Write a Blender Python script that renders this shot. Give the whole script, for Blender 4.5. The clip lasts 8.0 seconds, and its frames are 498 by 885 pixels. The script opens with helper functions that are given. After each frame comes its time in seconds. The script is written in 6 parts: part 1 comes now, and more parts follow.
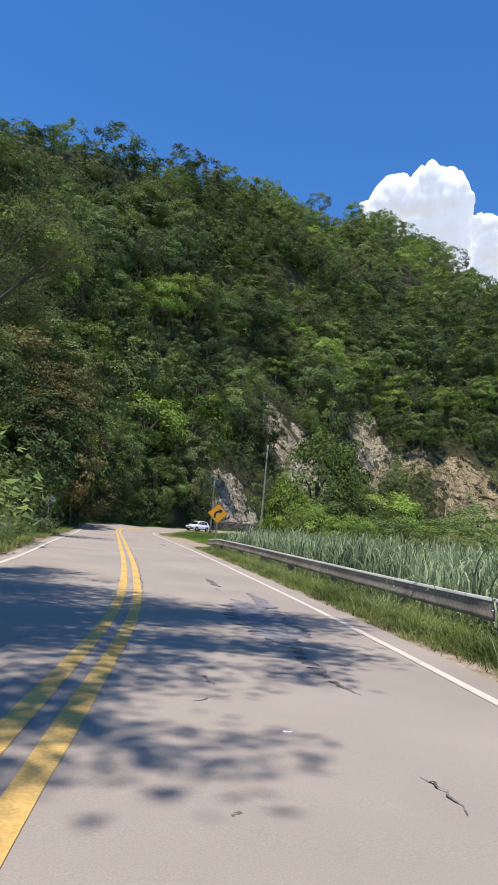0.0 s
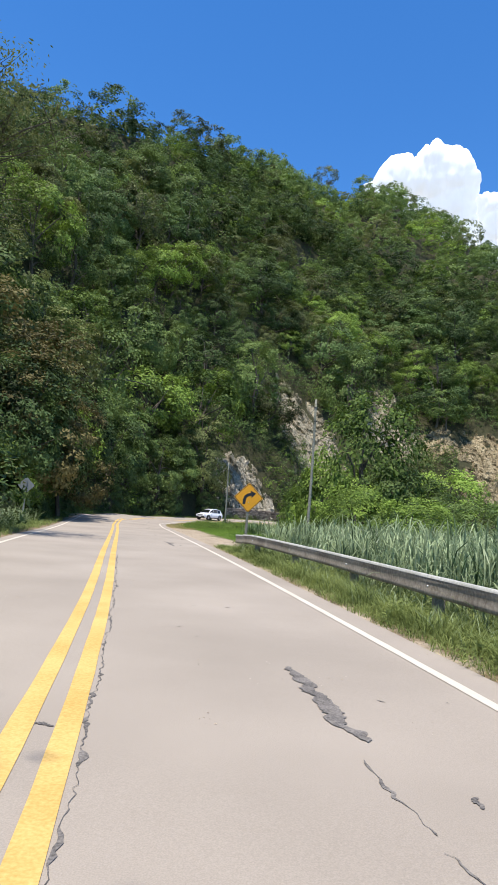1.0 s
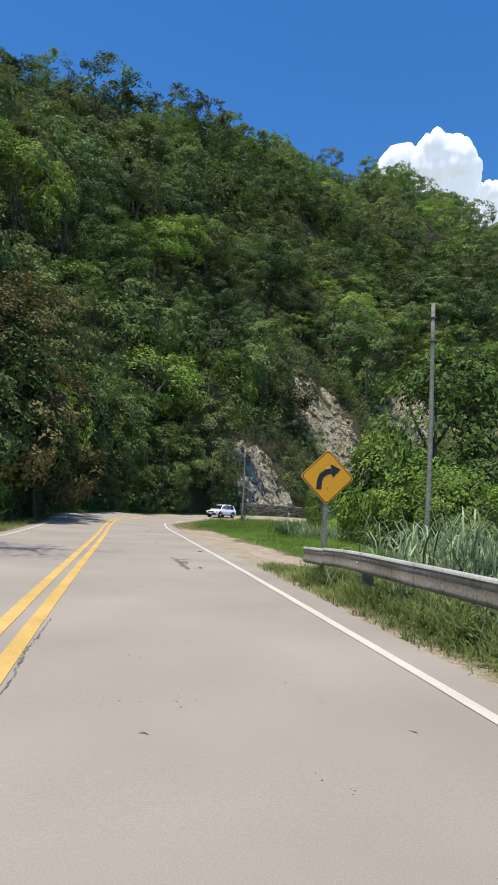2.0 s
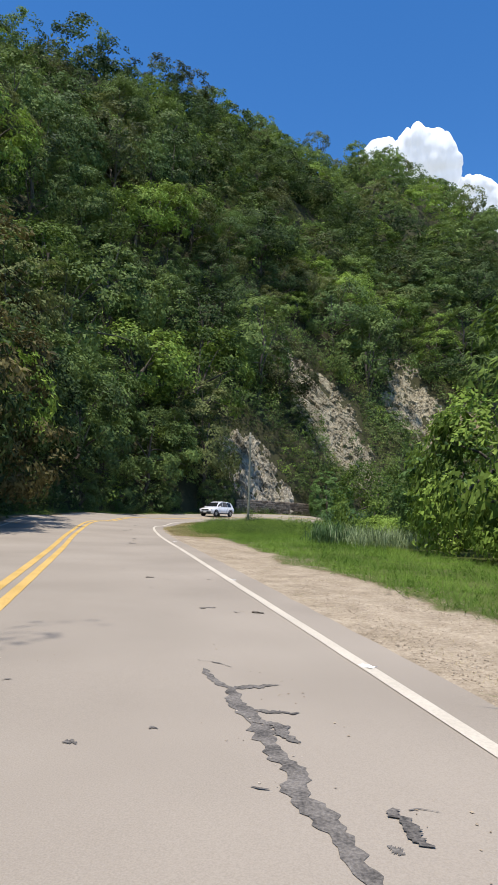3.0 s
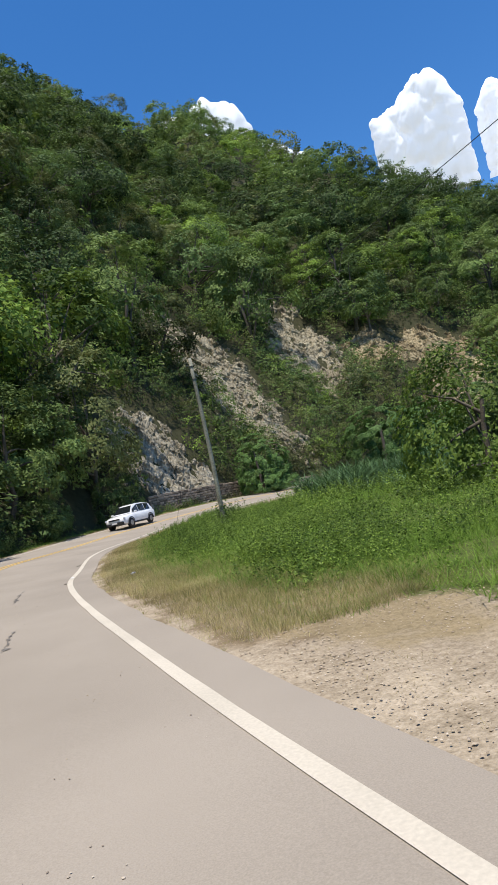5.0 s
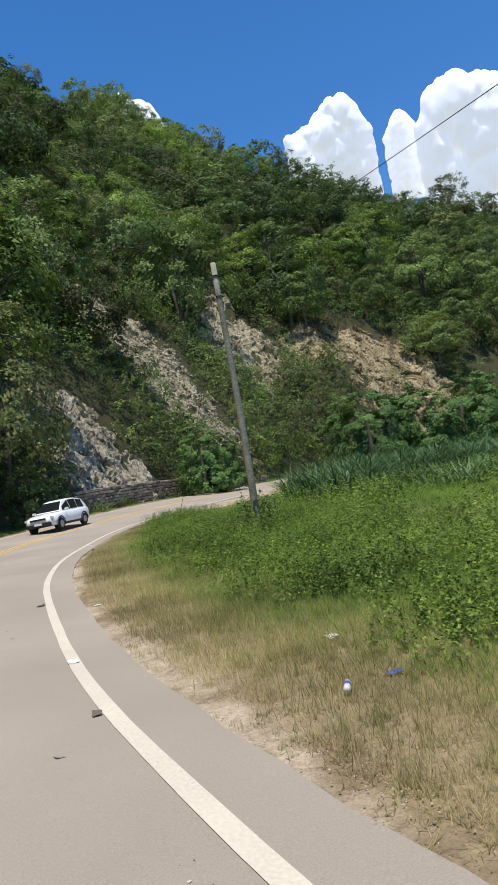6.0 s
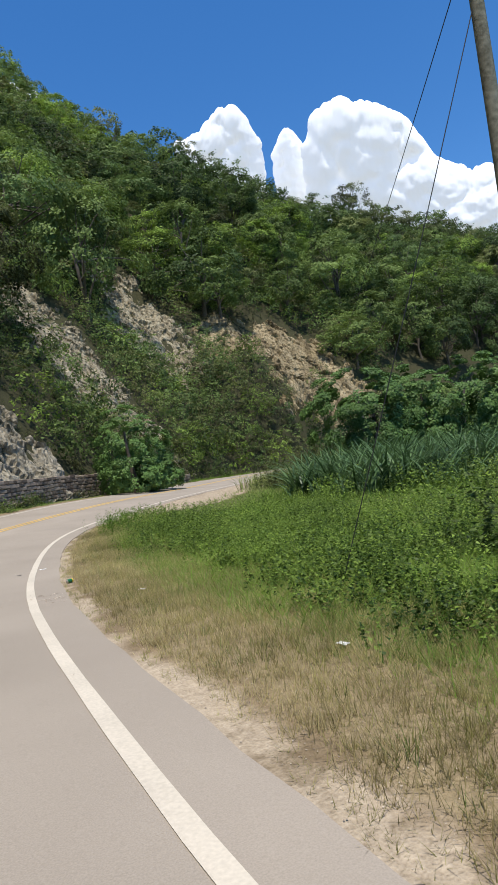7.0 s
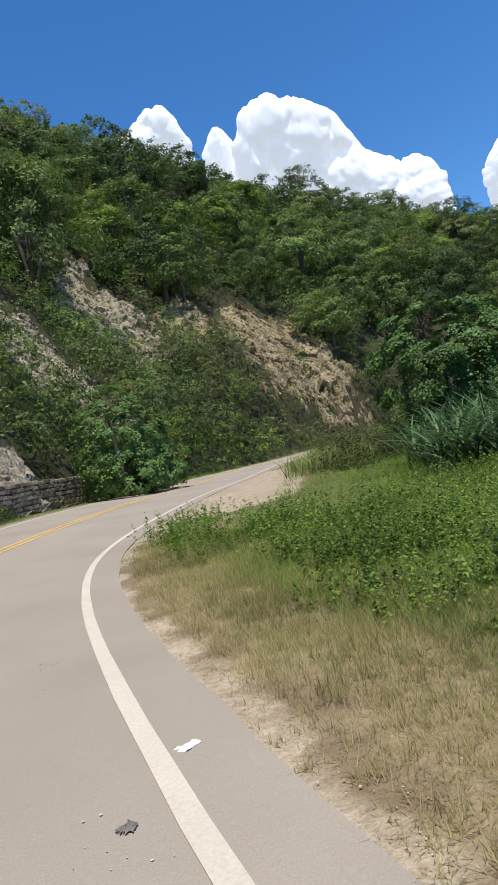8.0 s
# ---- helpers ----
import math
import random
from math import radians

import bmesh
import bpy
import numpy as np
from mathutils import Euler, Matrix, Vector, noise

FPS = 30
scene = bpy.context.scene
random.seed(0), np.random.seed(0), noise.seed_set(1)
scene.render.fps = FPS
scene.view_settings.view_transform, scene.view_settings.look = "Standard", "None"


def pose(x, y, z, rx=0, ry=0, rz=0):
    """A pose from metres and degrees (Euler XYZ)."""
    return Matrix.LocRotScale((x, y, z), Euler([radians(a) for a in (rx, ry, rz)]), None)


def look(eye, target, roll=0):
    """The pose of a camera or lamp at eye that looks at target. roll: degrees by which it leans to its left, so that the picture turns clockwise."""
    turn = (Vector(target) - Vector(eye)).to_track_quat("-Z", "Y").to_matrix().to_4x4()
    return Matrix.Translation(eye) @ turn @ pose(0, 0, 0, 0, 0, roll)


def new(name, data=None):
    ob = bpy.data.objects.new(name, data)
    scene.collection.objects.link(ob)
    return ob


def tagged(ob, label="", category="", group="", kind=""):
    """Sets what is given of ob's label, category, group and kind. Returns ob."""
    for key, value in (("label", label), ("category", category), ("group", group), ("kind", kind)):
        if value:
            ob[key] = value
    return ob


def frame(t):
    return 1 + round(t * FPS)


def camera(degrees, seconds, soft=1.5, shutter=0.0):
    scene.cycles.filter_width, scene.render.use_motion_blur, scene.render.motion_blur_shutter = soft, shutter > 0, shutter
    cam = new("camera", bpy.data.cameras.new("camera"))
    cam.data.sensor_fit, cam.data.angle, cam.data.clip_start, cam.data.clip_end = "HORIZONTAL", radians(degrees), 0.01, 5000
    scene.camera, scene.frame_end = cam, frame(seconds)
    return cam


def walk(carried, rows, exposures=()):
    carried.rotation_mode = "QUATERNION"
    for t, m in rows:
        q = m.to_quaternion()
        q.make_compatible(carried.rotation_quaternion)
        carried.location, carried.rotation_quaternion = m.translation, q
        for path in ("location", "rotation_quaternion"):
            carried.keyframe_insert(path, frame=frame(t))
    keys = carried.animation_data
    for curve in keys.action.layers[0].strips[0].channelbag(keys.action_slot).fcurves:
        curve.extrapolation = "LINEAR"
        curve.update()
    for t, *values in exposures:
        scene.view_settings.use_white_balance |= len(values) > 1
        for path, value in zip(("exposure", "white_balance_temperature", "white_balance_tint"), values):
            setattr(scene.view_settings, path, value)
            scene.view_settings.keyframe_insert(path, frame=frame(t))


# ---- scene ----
cam = camera(42.0, 8.0, soft=1.3)
PATH = [
    (0, (0.923, -2.246, 1.199), (0.700, 7.664, 2.513), 5.23),
    (0.5, (0.191, 3.269, 1.185), (-0.065, 13.192, 2.401), 4.71),
    (1, (-0.598, 8.878, 1.211), (-0.907, 18.811, 2.323), 4.26),
    (1.5, (-1.400, 14.685, 1.176), (-1.769, 24.620, 2.254), 3.61),
    (1.7, (-1.778, 16.952, 1.146), (-2.171, 26.887, 2.212), 3.23),
    (2.8, (-3.971, 29.396, 1.094), (-4.183, 39.342, 2.104), 2.70),
    (3, (-4.453, 31.741, 1.093), (-4.567, 41.689, 2.104), 2.29),
    (3.5, (-5.550, 37.726, 1.095), (-5.552, 47.680, 2.050), -0.66),
    (4, (-6.634, 43.430, 1.062), (-6.398, 53.385, 1.982), -3.24),
    (4.5, (-7.631, 49.126, 1.015), (-6.628, 59.038, 1.873), -6.54),
    (4.7, (-8.038, 51.383, 1.052), (-6.591, 61.247, 1.830), -9.99),
    (5.8, (-10.243, 63.373, 1.240), (-7.123, 72.857, 1.793), -9.55),
    (6, (-10.637, 65.553, 1.276), (-7.165, 74.919, 1.764), -9.82),
    (6.5, (-11.281, 71.214, 1.375), (-6.995, 80.241, 1.738), -7.80),
    (6.7, (-11.442, 73.546, 1.300), (-6.664, 82.326, 1.604), -6.64),
    (7, (-11.229, 76.984, 1.225), (-6.084, 85.554, 1.527), -8.33),
    (7.5, (-10.632, 82.425, 1.143), (-5.358, 90.917, 1.406), -11.94),
    (8, (-9.696, 87.562, 1.076), (-3.930, 95.730, 1.249), -12.68),
]
walk(cam, [(t, look(eye, target, roll)) for t, eye, target, roll in PATH], exposures=[(0.0, 0.46, 6450, 15), (0.5, 0.70, 6750, 17), (1.0, 0.69, 6400, 12), (1.5, 0.43, 6350, 9), (3.0, 0.42, 6500, 11), (6.0, 0.38, 6500, 10), (8.0, 0.32, 6500, 10)])

# ---- light ----
SUN_EL, SUN_AZ = 75.0, 205.0          # degrees; azimuth clockwise from +y
world = bpy.data.worlds.new("sky")
scene.world = world
world.use_nodes = True
wn = world.node_tree
sky = wn.nodes.new("ShaderNodeTexSky")
sky.sky_type, sky.sun_disc = "NISHITA", False
sky.sun_elevation, sky.sun_rotation = radians(SUN_EL), radians(SUN_AZ)
sky.altitude, sky.air_density, sky.dust_density, sky.ozone_density = 1500, 1.0, 0.2, 2.2
wn.nodes["Background"].inputs[1].default_value = 0.135
deep = wn.nodes.new("ShaderNodeHueSaturation")
deep.inputs["Hue"].default_value, deep.inputs["Saturation"].default_value, deep.inputs["Value"].default_value = 0.503, 1.30, 1.10
wn.links.new(sky.outputs[0], deep.inputs["Color"])
wn.links.new(deep.outputs[0], wn.nodes["Background"].inputs[0])
sun_data = bpy.data.lights.new("sun", "SUN")
sun_data.energy, sun_data.angle, sun_data.color = 4.2, radians(0.55), (1.0, 0.945, 0.865)
sun = new("sun", sun_data)
_el, _az = radians(SUN_EL), radians(SUN_AZ)
sun.matrix_world = look((0, 0, 60), (-40 * math.sin(_az) * math.cos(_el), -40 * math.cos(_az) * math.cos(_el), 60 - 40 * math.sin(_el)))
scene.view_settings.exposure = 0.42

# ---- materials ----


def mat(name, col, rough=0.8, metal=0.0, var=0.25, scale=3.0, fine=40.0, bump=0.15, col2=None, spec=0.3, coord="Object", island=False, per_object=False, stretch=None):
    """A procedural surface: two scales of noise between two tones, fine relief."""
    m = bpy.data.materials.new(name)
    m.use_nodes = True
    n, l = m.node_tree.nodes, m.node_tree.links
    b = n["Principled BSDF"]
    b.inputs["Roughness"].default_value, b.inputs["Metallic"].default_value = rough, metal
    b.inputs["Specular IOR Level"].default_value = spec
    tc = n.new("ShaderNodeTexCoord")
    n1, n2 = n.new("ShaderNodeTexNoise"), n.new("ShaderNodeTexNoise")
    n1.inputs["Scale"].default_value, n2.inputs["Scale"].default_value = scale, fine
    n1.inputs["Detail"].default_value, n2.inputs["Detail"].default_value = 5, 4
    place = tc.outputs[coord]
    if stretch:
        mp = n.new("ShaderNodeMapping")
        mp.inputs["Rotation"].default_value = [radians(a) for a in stretch[1]]; mp.inputs["Scale"].default_value = stretch[0]
        l.new(place, mp.inputs["Vector"]); place = mp.outputs[0]
    for q in (n1, n2):
        l.new(place, q.inputs["Vector"])
    add = n.new("ShaderNodeMath"); add.operation = "ADD"
    l.new(n1.outputs[0], add.inputs[0]); l.new(n2.outputs[0], add.inputs[1])
    half = n.new("ShaderNodeMath"); half.operation = "MULTIPLY"; half.inputs[1].default_value = 0.5
    l.new(add.outputs[0], half.inputs[0])
    ramp = n.new("ShaderNodeValToRGB")
    c2 = col2 or tuple(min(1, c * (1 + var)) for c in col)
    c1 = col if col2 else tuple(c * (1 - var) for c in col)
    ramp.color_ramp.elements[0].position, ramp.color_ramp.elements[1].position = 0.36, 0.64
    ramp.color_ramp.elements[0].color, ramp.color_ramp.elements[1].color = (*c1, 1), (*c2, 1)
    src = half.outputs[0]
    if island or per_object:
        mixv = n.new("ShaderNodeMath"); mixv.operation = "ADD"
        scl = n.new("ShaderNodeMath"); scl.operation = "MULTIPLY_ADD"
        if island:
            rnd = n.new("ShaderNodeNewGeometry").outputs["Random Per Island"]
        else:
            rnd = n.new("ShaderNodeObjectInfo").outputs["Random"]
        l.new(rnd, scl.inputs[0]); scl.inputs[1].default_value, scl.inputs[2].default_value = 0.34, -0.17
        l.new(src, mixv.inputs[0]); l.new(scl.outputs[0], mixv.inputs[1])
        src = mixv.outputs[0]
    l.new(src, ramp.inputs[0])
    l.new(ramp.outputs[0], b.inputs["Base Color"])
    if bump:
        bp = n.new("ShaderNodeBump")
        bp.inputs["Strength"].default_value, bp.inputs["Distance"].default_value = bump, 0.02
        l.new(n2.outputs[0], bp.inputs["Height"]); l.new(bp.outputs[0], b.inputs["Normal"])
    return m


def leaf_mat(name, dark, light, scale=0.12, trans=0.30, rough=0.65, spread=0.40, per_tree=0.50, shift=0.0):
    """Foliage: tone changes from leaf to leaf and from one stretch of the wood to the next, with some light passing through."""
    m = bpy.data.materials.new(name)
    m.use_nodes = True
    n, l = m.node_tree.nodes, m.node_tree.links
    b = n["Principled BSDF"]
    b.inputs["Roughness"].default_value, b.inputs["Specular IOR Level"].default_value = rough, 0.18
    geo, inf = n.new("ShaderNodeNewGeometry"), n.new("ShaderNodeObjectInfo")
    nz = n.new("ShaderNodeTexNoise")
    nz.inputs["Scale"].default_value, nz.inputs["Detail"].default_value = scale, 3
    l.new(geo.outputs["Position"], nz.inputs["Vector"])
    a = n.new("ShaderNodeMath"); a.operation = "MULTIPLY_ADD"; a.inputs[1].default_value = spread
    l.new(geo.outputs["Random Per Island"], a.inputs[0])
    s = n.new("ShaderNodeMath"); s.operation = "MULTIPLY_ADD"; s.inputs[1].default_value = 1.5; s.inputs[2].default_value = shift - 0.75
    l.new(nz.outputs[0], s.inputs[0])
    l.new(s.outputs[0], a.inputs[2])
    o = n.new("ShaderNodeMath"); o.operation = "MULTIPLY_ADD"; o.inputs[1].default_value = per_tree
    l.new(inf.outputs["Random"], o.inputs[0]); l.new(a.outputs[0], o.inputs[2])
    ramp = n.new("ShaderNodeValToRGB")
    ramp.color_ramp.elements[0].position, ramp.color_ramp.elements[1].position = 0.0, 0.95
    ramp.color_ramp.elements[0].color, ramp.color_ramp.elements[1].color = (*dark, 1), (*light, 1)
    l.new(o.outputs[0], ramp.inputs[0])
    l.new(ramp.outputs[0], b.inputs["Base Color"])
    t = n.new("ShaderNodeBsdfTranslucent")
    l.new(ramp.outputs[0], t.inputs[0])
    mix = n.new("ShaderNodeMixShader"); mix.inputs[0].default_value = trans
    l.new(b.outputs[0], mix.inputs[1]); l.new(t.outputs[0], mix.inputs[2])
    l.new(mix.outputs[0], n["Material Output"].inputs[0])
    return m


def plain(name, col, rough=0.5, metal=0.0, spec=0.5):
    return mat(name, col, rough, metal, var=0.06, scale=6, fine=60, bump=0.03, spec=spec)


M_ASPHALT = mat("asphalt", (0.262, 0.225, 0.180), 0.92, var=0.0, scale=0.35, fine=120, bump=0.14, col2=(0.358, 0.309, 0.250), spec=0.2)


def ground_mat():
    """Soil, with gravel, turf, straw and leaf litter where the ground's own cover weights say, broken up by noise."""
    m = bpy.data.materials.new("ground")
    m.use_nodes = True
    n, l = m.node_tree.nodes, m.node_tree.links
    b = n["Principled BSDF"]
    b.inputs["Roughness"].default_value, b.inputs["Specular IOR Level"].default_value = 0.95, 0.15
    tc = n.new("ShaderNodeTexCoord")
    def nz(scale, detail=5):
        q = n.new("ShaderNodeTexNoise"); q.inputs["Scale"].default_value, q.inputs["Detail"].default_value = scale, detail
        l.new(tc.outputs["Object"], q.inputs["Vector"]); return q.outputs[0]
    grit, mid, fine = nz(17.0, 3), nz(2.2), nz(55.0)
    def tone(src, c1, c2):
        r = n.new("ShaderNodeValToRGB"); r.color_ramp.elements[0].position, r.color_ramp.elements[1].position = 0.34, 0.68
        r.color_ramp.elements[0].color, r.color_ramp.elements[1].color = (*c1, 1), (*c2, 1); l.new(src, r.inputs[0]); return r.outputs[0]
    mixn = n.new("ShaderNodeMath"); mixn.operation = "ADD"; l.new(mid, mixn.inputs[0]); l.new(fine, mixn.inputs[1])
    half = n.new("ShaderNodeMath"); half.operation = "MULTIPLY"; half.inputs[1].default_value = 0.34
    mix3 = n.new("ShaderNodeMath"); mix3.operation = "ADD"; l.new(mixn.outputs[0], mix3.inputs[0]); l.new(grit, mix3.inputs[1]); l.new(mix3.outputs[0], half.inputs[0])
    f = half.outputs[0]
    col = tone(f, (0.15, 0.11, 0.065), (0.30, 0.225, 0.135))
    att = n.new("ShaderNodeVertexColor"); att.layer_name = "cover"
    sep = n.new("ShaderNodeSeparateColor"); l.new(att.outputs["Color"], sep.inputs[0])
    for src, c1, c2 in ((sep.outputs[0], (0.20, 0.155, 0.100), (0.54, 0.445, 0.325)), (sep.outputs[1], (0.055, 0.075, 0.018), (0.15, 0.165, 0.05)),
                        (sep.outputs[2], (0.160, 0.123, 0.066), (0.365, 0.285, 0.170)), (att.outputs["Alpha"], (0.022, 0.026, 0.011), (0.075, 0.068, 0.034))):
        k = n.new("ShaderNodeMath"); k.operation = "ADD"; l.new(src, k.inputs[0]); l.new(mid, k.inputs[1])
        r = n.new("ShaderNodeMapRange"); r.inputs["From Min"].default_value, r.inputs["From Max"].default_value = 0.86, 1.12
        l.new(k.outputs[0], r.inputs["Value"])
        mx = n.new("ShaderNodeMix"); mx.data_type = "RGBA"
        l.new(r.outputs[0], mx.inputs[0]); l.new(col, mx.inputs[6]); l.new(tone(f, c1, c2), mx.inputs[7]); col = mx.outputs[2]
    l.new(col, b.inputs["Base Color"])
    bp = n.new("ShaderNodeBump"); bp.inputs["Strength"].default_value, bp.inputs["Distance"].default_value = 0.9, 0.05
    l.new(f, bp.inputs["Height"]); l.new(bp.outputs[0], b.inputs["Normal"])
    return m


M_GROUND = ground_mat()
M_WHITE_PAINT = mat("white_road_paint", (0.48, 0.430, 0.345), 0.8, scale=1.2, fine=45, bump=0.05, col2=(0.61, 0.545, 0.440))
M_YELLOW_PAINT = mat("yellow_road_paint", (0.46, 0.29, 0.075), 0.75, scale=1.2, fine=45, bump=0.1, col2=(0.66, 0.44, 0.15))
M_TAR_WORN = mat("worn_tar", (0.10, 0.10, 0.105), 0.85, scale=2.5, fine=26, bump=0.4, col2=(0.26, 0.25, 0.245))
M_TAR = mat("tar", (0.060, 0.055, 0.050), 0.88, scale=7, fine=60, bump=0.7, col2=(0.245, 0.220, 0.192))


def rock_mat(name, tones, turn):
    """Broken rock: crevices, earth, weathered stone and fresh pale stone by noise drawn out down the slope, with deep relief."""
    m = bpy.data.materials.new(name)
    m.use_nodes = True
    n, l = m.node_tree.nodes, m.node_tree.links
    b = n["Principled BSDF"]
    b.inputs["Roughness"].default_value, b.inputs["Specular IOR Level"].default_value = 0.93, 0.15
    tc, mp = n.new("ShaderNodeTexCoord"), n.new("ShaderNodeMapping")
    mp.inputs["Rotation"].default_value = [radians(a) for a in turn]; mp.inputs["Scale"].default_value = (1.0, 0.6, 0.55)
    l.new(tc.outputs["Object"], mp.inputs["Vector"])
    big, fine, crack = n.new("ShaderNodeTexNoise"), n.new("ShaderNodeTexNoise"), n.new("ShaderNodeTexVoronoi")
    for q, sc, de in ((big, 0.42, 9), (fine, 3.4, 9)):
        q.inputs["Scale"].default_value, q.inputs["Detail"].default_value, q.inputs["Roughness"].default_value = sc, de, 0.68
        l.new(mp.outputs[0], q.inputs["Vector"])
    crack.feature = "DISTANCE_TO_EDGE"; crack.inputs["Scale"].default_value = 1.3
    l.new(mp.outputs[0], crack.inputs["Vector"])
    add = n.new("ShaderNodeMath"); add.operation = "ADD"; l.new(big.outputs[0], add.inputs[0]); l.new(fine.outputs[0], add.inputs[1])
    half = n.new("ShaderNodeMath"); half.operation = "MULTIPLY"; half.inputs[1].default_value = 0.5; l.new(add.outputs[0], half.inputs[0])
    ramp = n.new("ShaderNodeValToRGB")
    ramp.color_ramp.elements[0].position, ramp.color_ramp.elements[1].position = 0.33, 0.62
    ramp.color_ramp.elements[0].color, ramp.color_ramp.elements[1].color = (*tones[0], 1), (*tones[3], 1)
    for p, c in ((0.41, tones[1]), (0.49, tones[2])):
        e = ramp.color_ramp.elements.new(p); e.color = (*c, 1)
    l.new(half.outputs[0], ramp.inputs[0])
    l.new(ramp.outputs[0], b.inputs["Base Color"])
    k = n.new("ShaderNodeMapRange"); k.inputs["From Max"].default_value = 0.12
    l.new(crack.outputs[0], k.inputs["Value"])
    h = n.new("ShaderNodeMath"); h.operation = "MULTIPLY_ADD"; h.inputs[1].default_value = 0.35
    l.new(k.outputs[0], h.inputs[0]); l.new(fine.outputs[0], h.inputs[2])
    bp = n.new("ShaderNodeBump"); bp.inputs["Strength"].default_value, bp.inputs["Distance"].default_value = 1.0, 0.35
    l.new(h.outputs[0], bp.inputs["Height"]); l.new(bp.outputs[0], b.inputs["Normal"])
    return m


M_ROCK = rock_mat("pale_rock", ((0.040, 0.042, 0.022), (0.140, 0.122, 0.082), (0.285, 0.250, 0.180), (0.50, 0.450, 0.345)), (0, 12, 20))
M_ROCK_TAN = rock_mat("tan_rock", ((0.037, 0.038, 0.021), (0.138, 0.114, 0.072), (0.300, 0.255, 0.168), (0.52, 0.455, 0.320)), (0, 10, 16))
M_ROCK_WARM = rock_mat("ochre_rock", ((0.034, 0.031, 0.019), (0.130, 0.098, 0.055), (0.285, 0.222, 0.122), (0.50, 0.405, 0.245)), (0, -14, 12))
M_STONE = mat("wall_stone", (0.125, 0.093, 0.068), 0.92, scale=1.5, fine=12, bump=0.6, col2=(0.34, 0.265, 0.195), per_object=True)
M_MORTAR = mat("mortar", (0.09, 0.08, 0.07), 0.95, scale=2, fine=20, bump=0.4)
M_PEBBLE = mat("pebble", (0.26, 0.21, 0.16), 0.9, scale=4, fine=30, bump=0.2, col2=(0.56, 0.48, 0.38), island=True)
M_CLOD = mat("dirt_clod", (0.27, 0.21, 0.148), 0.95, scale=4, fine=30, bump=0.2, col2=(0.46, 0.375, 0.27), island=True)
M_BARK = mat("bark", (0.06, 0.05, 0.038), 0.9, scale=1.5, fine=14, bump=0.6, col2=(0.16, 0.135, 0.105))
M_POLE = mat("weathered_pole", (0.140, 0.136, 0.100), 0.9, scale=1.2, fine=18, bump=0.3, col2=(0.345, 0.338, 0.262), spec=0.1)
M_STEEL = mat("galvanised_steel", (0.34, 0.34, 0.33), 0.5, 0.55, scale=1.0, fine=20, bump=0.1, col2=(0.56, 0.55, 0.52))
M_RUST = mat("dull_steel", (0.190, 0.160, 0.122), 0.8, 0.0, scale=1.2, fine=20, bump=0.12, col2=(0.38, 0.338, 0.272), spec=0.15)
# Paler steel: sunlight on the rail's top fold put into the colour.
M_FLANGE = mat("sunlit_steel", (0.30, 0.30, 0.26), 0.6, 0.0, scale=1.5, fine=25, bump=0.1, col2=(0.50, 0.49, 0.43), spec=0.25)
M_SIGNBACK = plain("grey_sign_back", (0.20, 0.212, 0.205), 0.6, 0.0, 0.4)
M_SIGN = plain("sign_yellow", (0.76, 0.335, 0.004), 0.5)
M_BLACK = plain("black_paint", (0.012, 0.012, 0.012), 0.5)
M_WIRE = plain("wire_black", (0.02, 0.02, 0.022), 0.6)
M_CARPAINT = plain("white_car_paint", (0.78, 0.78, 0.77), 0.22)
M_CARGLASS = plain("car_glass", (0.012, 0.014, 0.016), 0.06, spec=0.6)
M_PLASTIC = plain("black_plastic", (0.02, 0.02, 0.02), 0.6)
M_TYRE = plain("tyre_rubber", (0.018, 0.018, 0.018), 0.85)
M_ALLOY = plain("alloy", (0.45, 0.45, 0.46), 0.35, 0.8)
M_LAMP = plain("lamp_lens", (0.55, 0.57, 0.60), 0.12)
M_PAPER = plain("white_litter", (0.72, 0.72, 0.70), 0.7)
M_CAN = plain("green_can", (0.025, 0.17, 0.06), 0.3, 0.3)
M_CANY = plain("yellow_can_band", (0.75, 0.55, 0.03), 0.3, 0.2)
M_ALU = plain("bare_can", (0.7, 0.7, 0.7), 0.3, 0.9)
M_BLUE = plain("blue_plastic", (0.05, 0.08, 0.30), 0.4)
M_RED = plain("red_plastic", (0.5, 0.05, 0.04), 0.4)
M_DEADLEAF = plain("dead_leaf", (0.12, 0.10, 0.075), 0.8)

LEAF = {
    "dark": leaf_mat("leaf_dark", (0.018, 0.033, 0.010), (0.172, 0.258, 0.078)),
    "mid": leaf_mat("leaf_mid", (0.025, 0.046, 0.012), (0.244, 0.337, 0.092)),
    "bright": leaf_mat("leaf_bright", (0.037, 0.067, 0.012), (0.336, 0.476, 0.084)),
    "olive": leaf_mat("leaf_olive", (0.034, 0.042, 0.014), (0.267, 0.302, 0.104)),
    "rust": leaf_mat("leaf_rust", (0.036, 0.034, 0.012), (0.245, 0.208, 0.074)),
}
M_VINE = leaf_mat("creeper_leaf", (0.032, 0.070, 0.017), (0.180, 0.305, 0.080), 0.5, 0.22, 0.45)
M_REED = leaf_mat("reed_leaf", (0.045, 0.085, 0.030), (0.540, 0.630, 0.340), 0.5, 0.38, 0.38, spread=0.75, per_tree=0.0, shift=0.06)
M_CANE = leaf_mat("cane_leaf", (0.026, 0.060, 0.020), (0.165, 0.270, 0.105), 0.5, 0.25, 0.4, spread=0.75, per_tree=0.0, shift=0.06)
M_GRASS = leaf_mat("grass_green", (0.058, 0.118, 0.014), (0.240, 0.375, 0.060), 0.35, 0.42, spread=0.6, per_tree=0.0, shift=0.12)
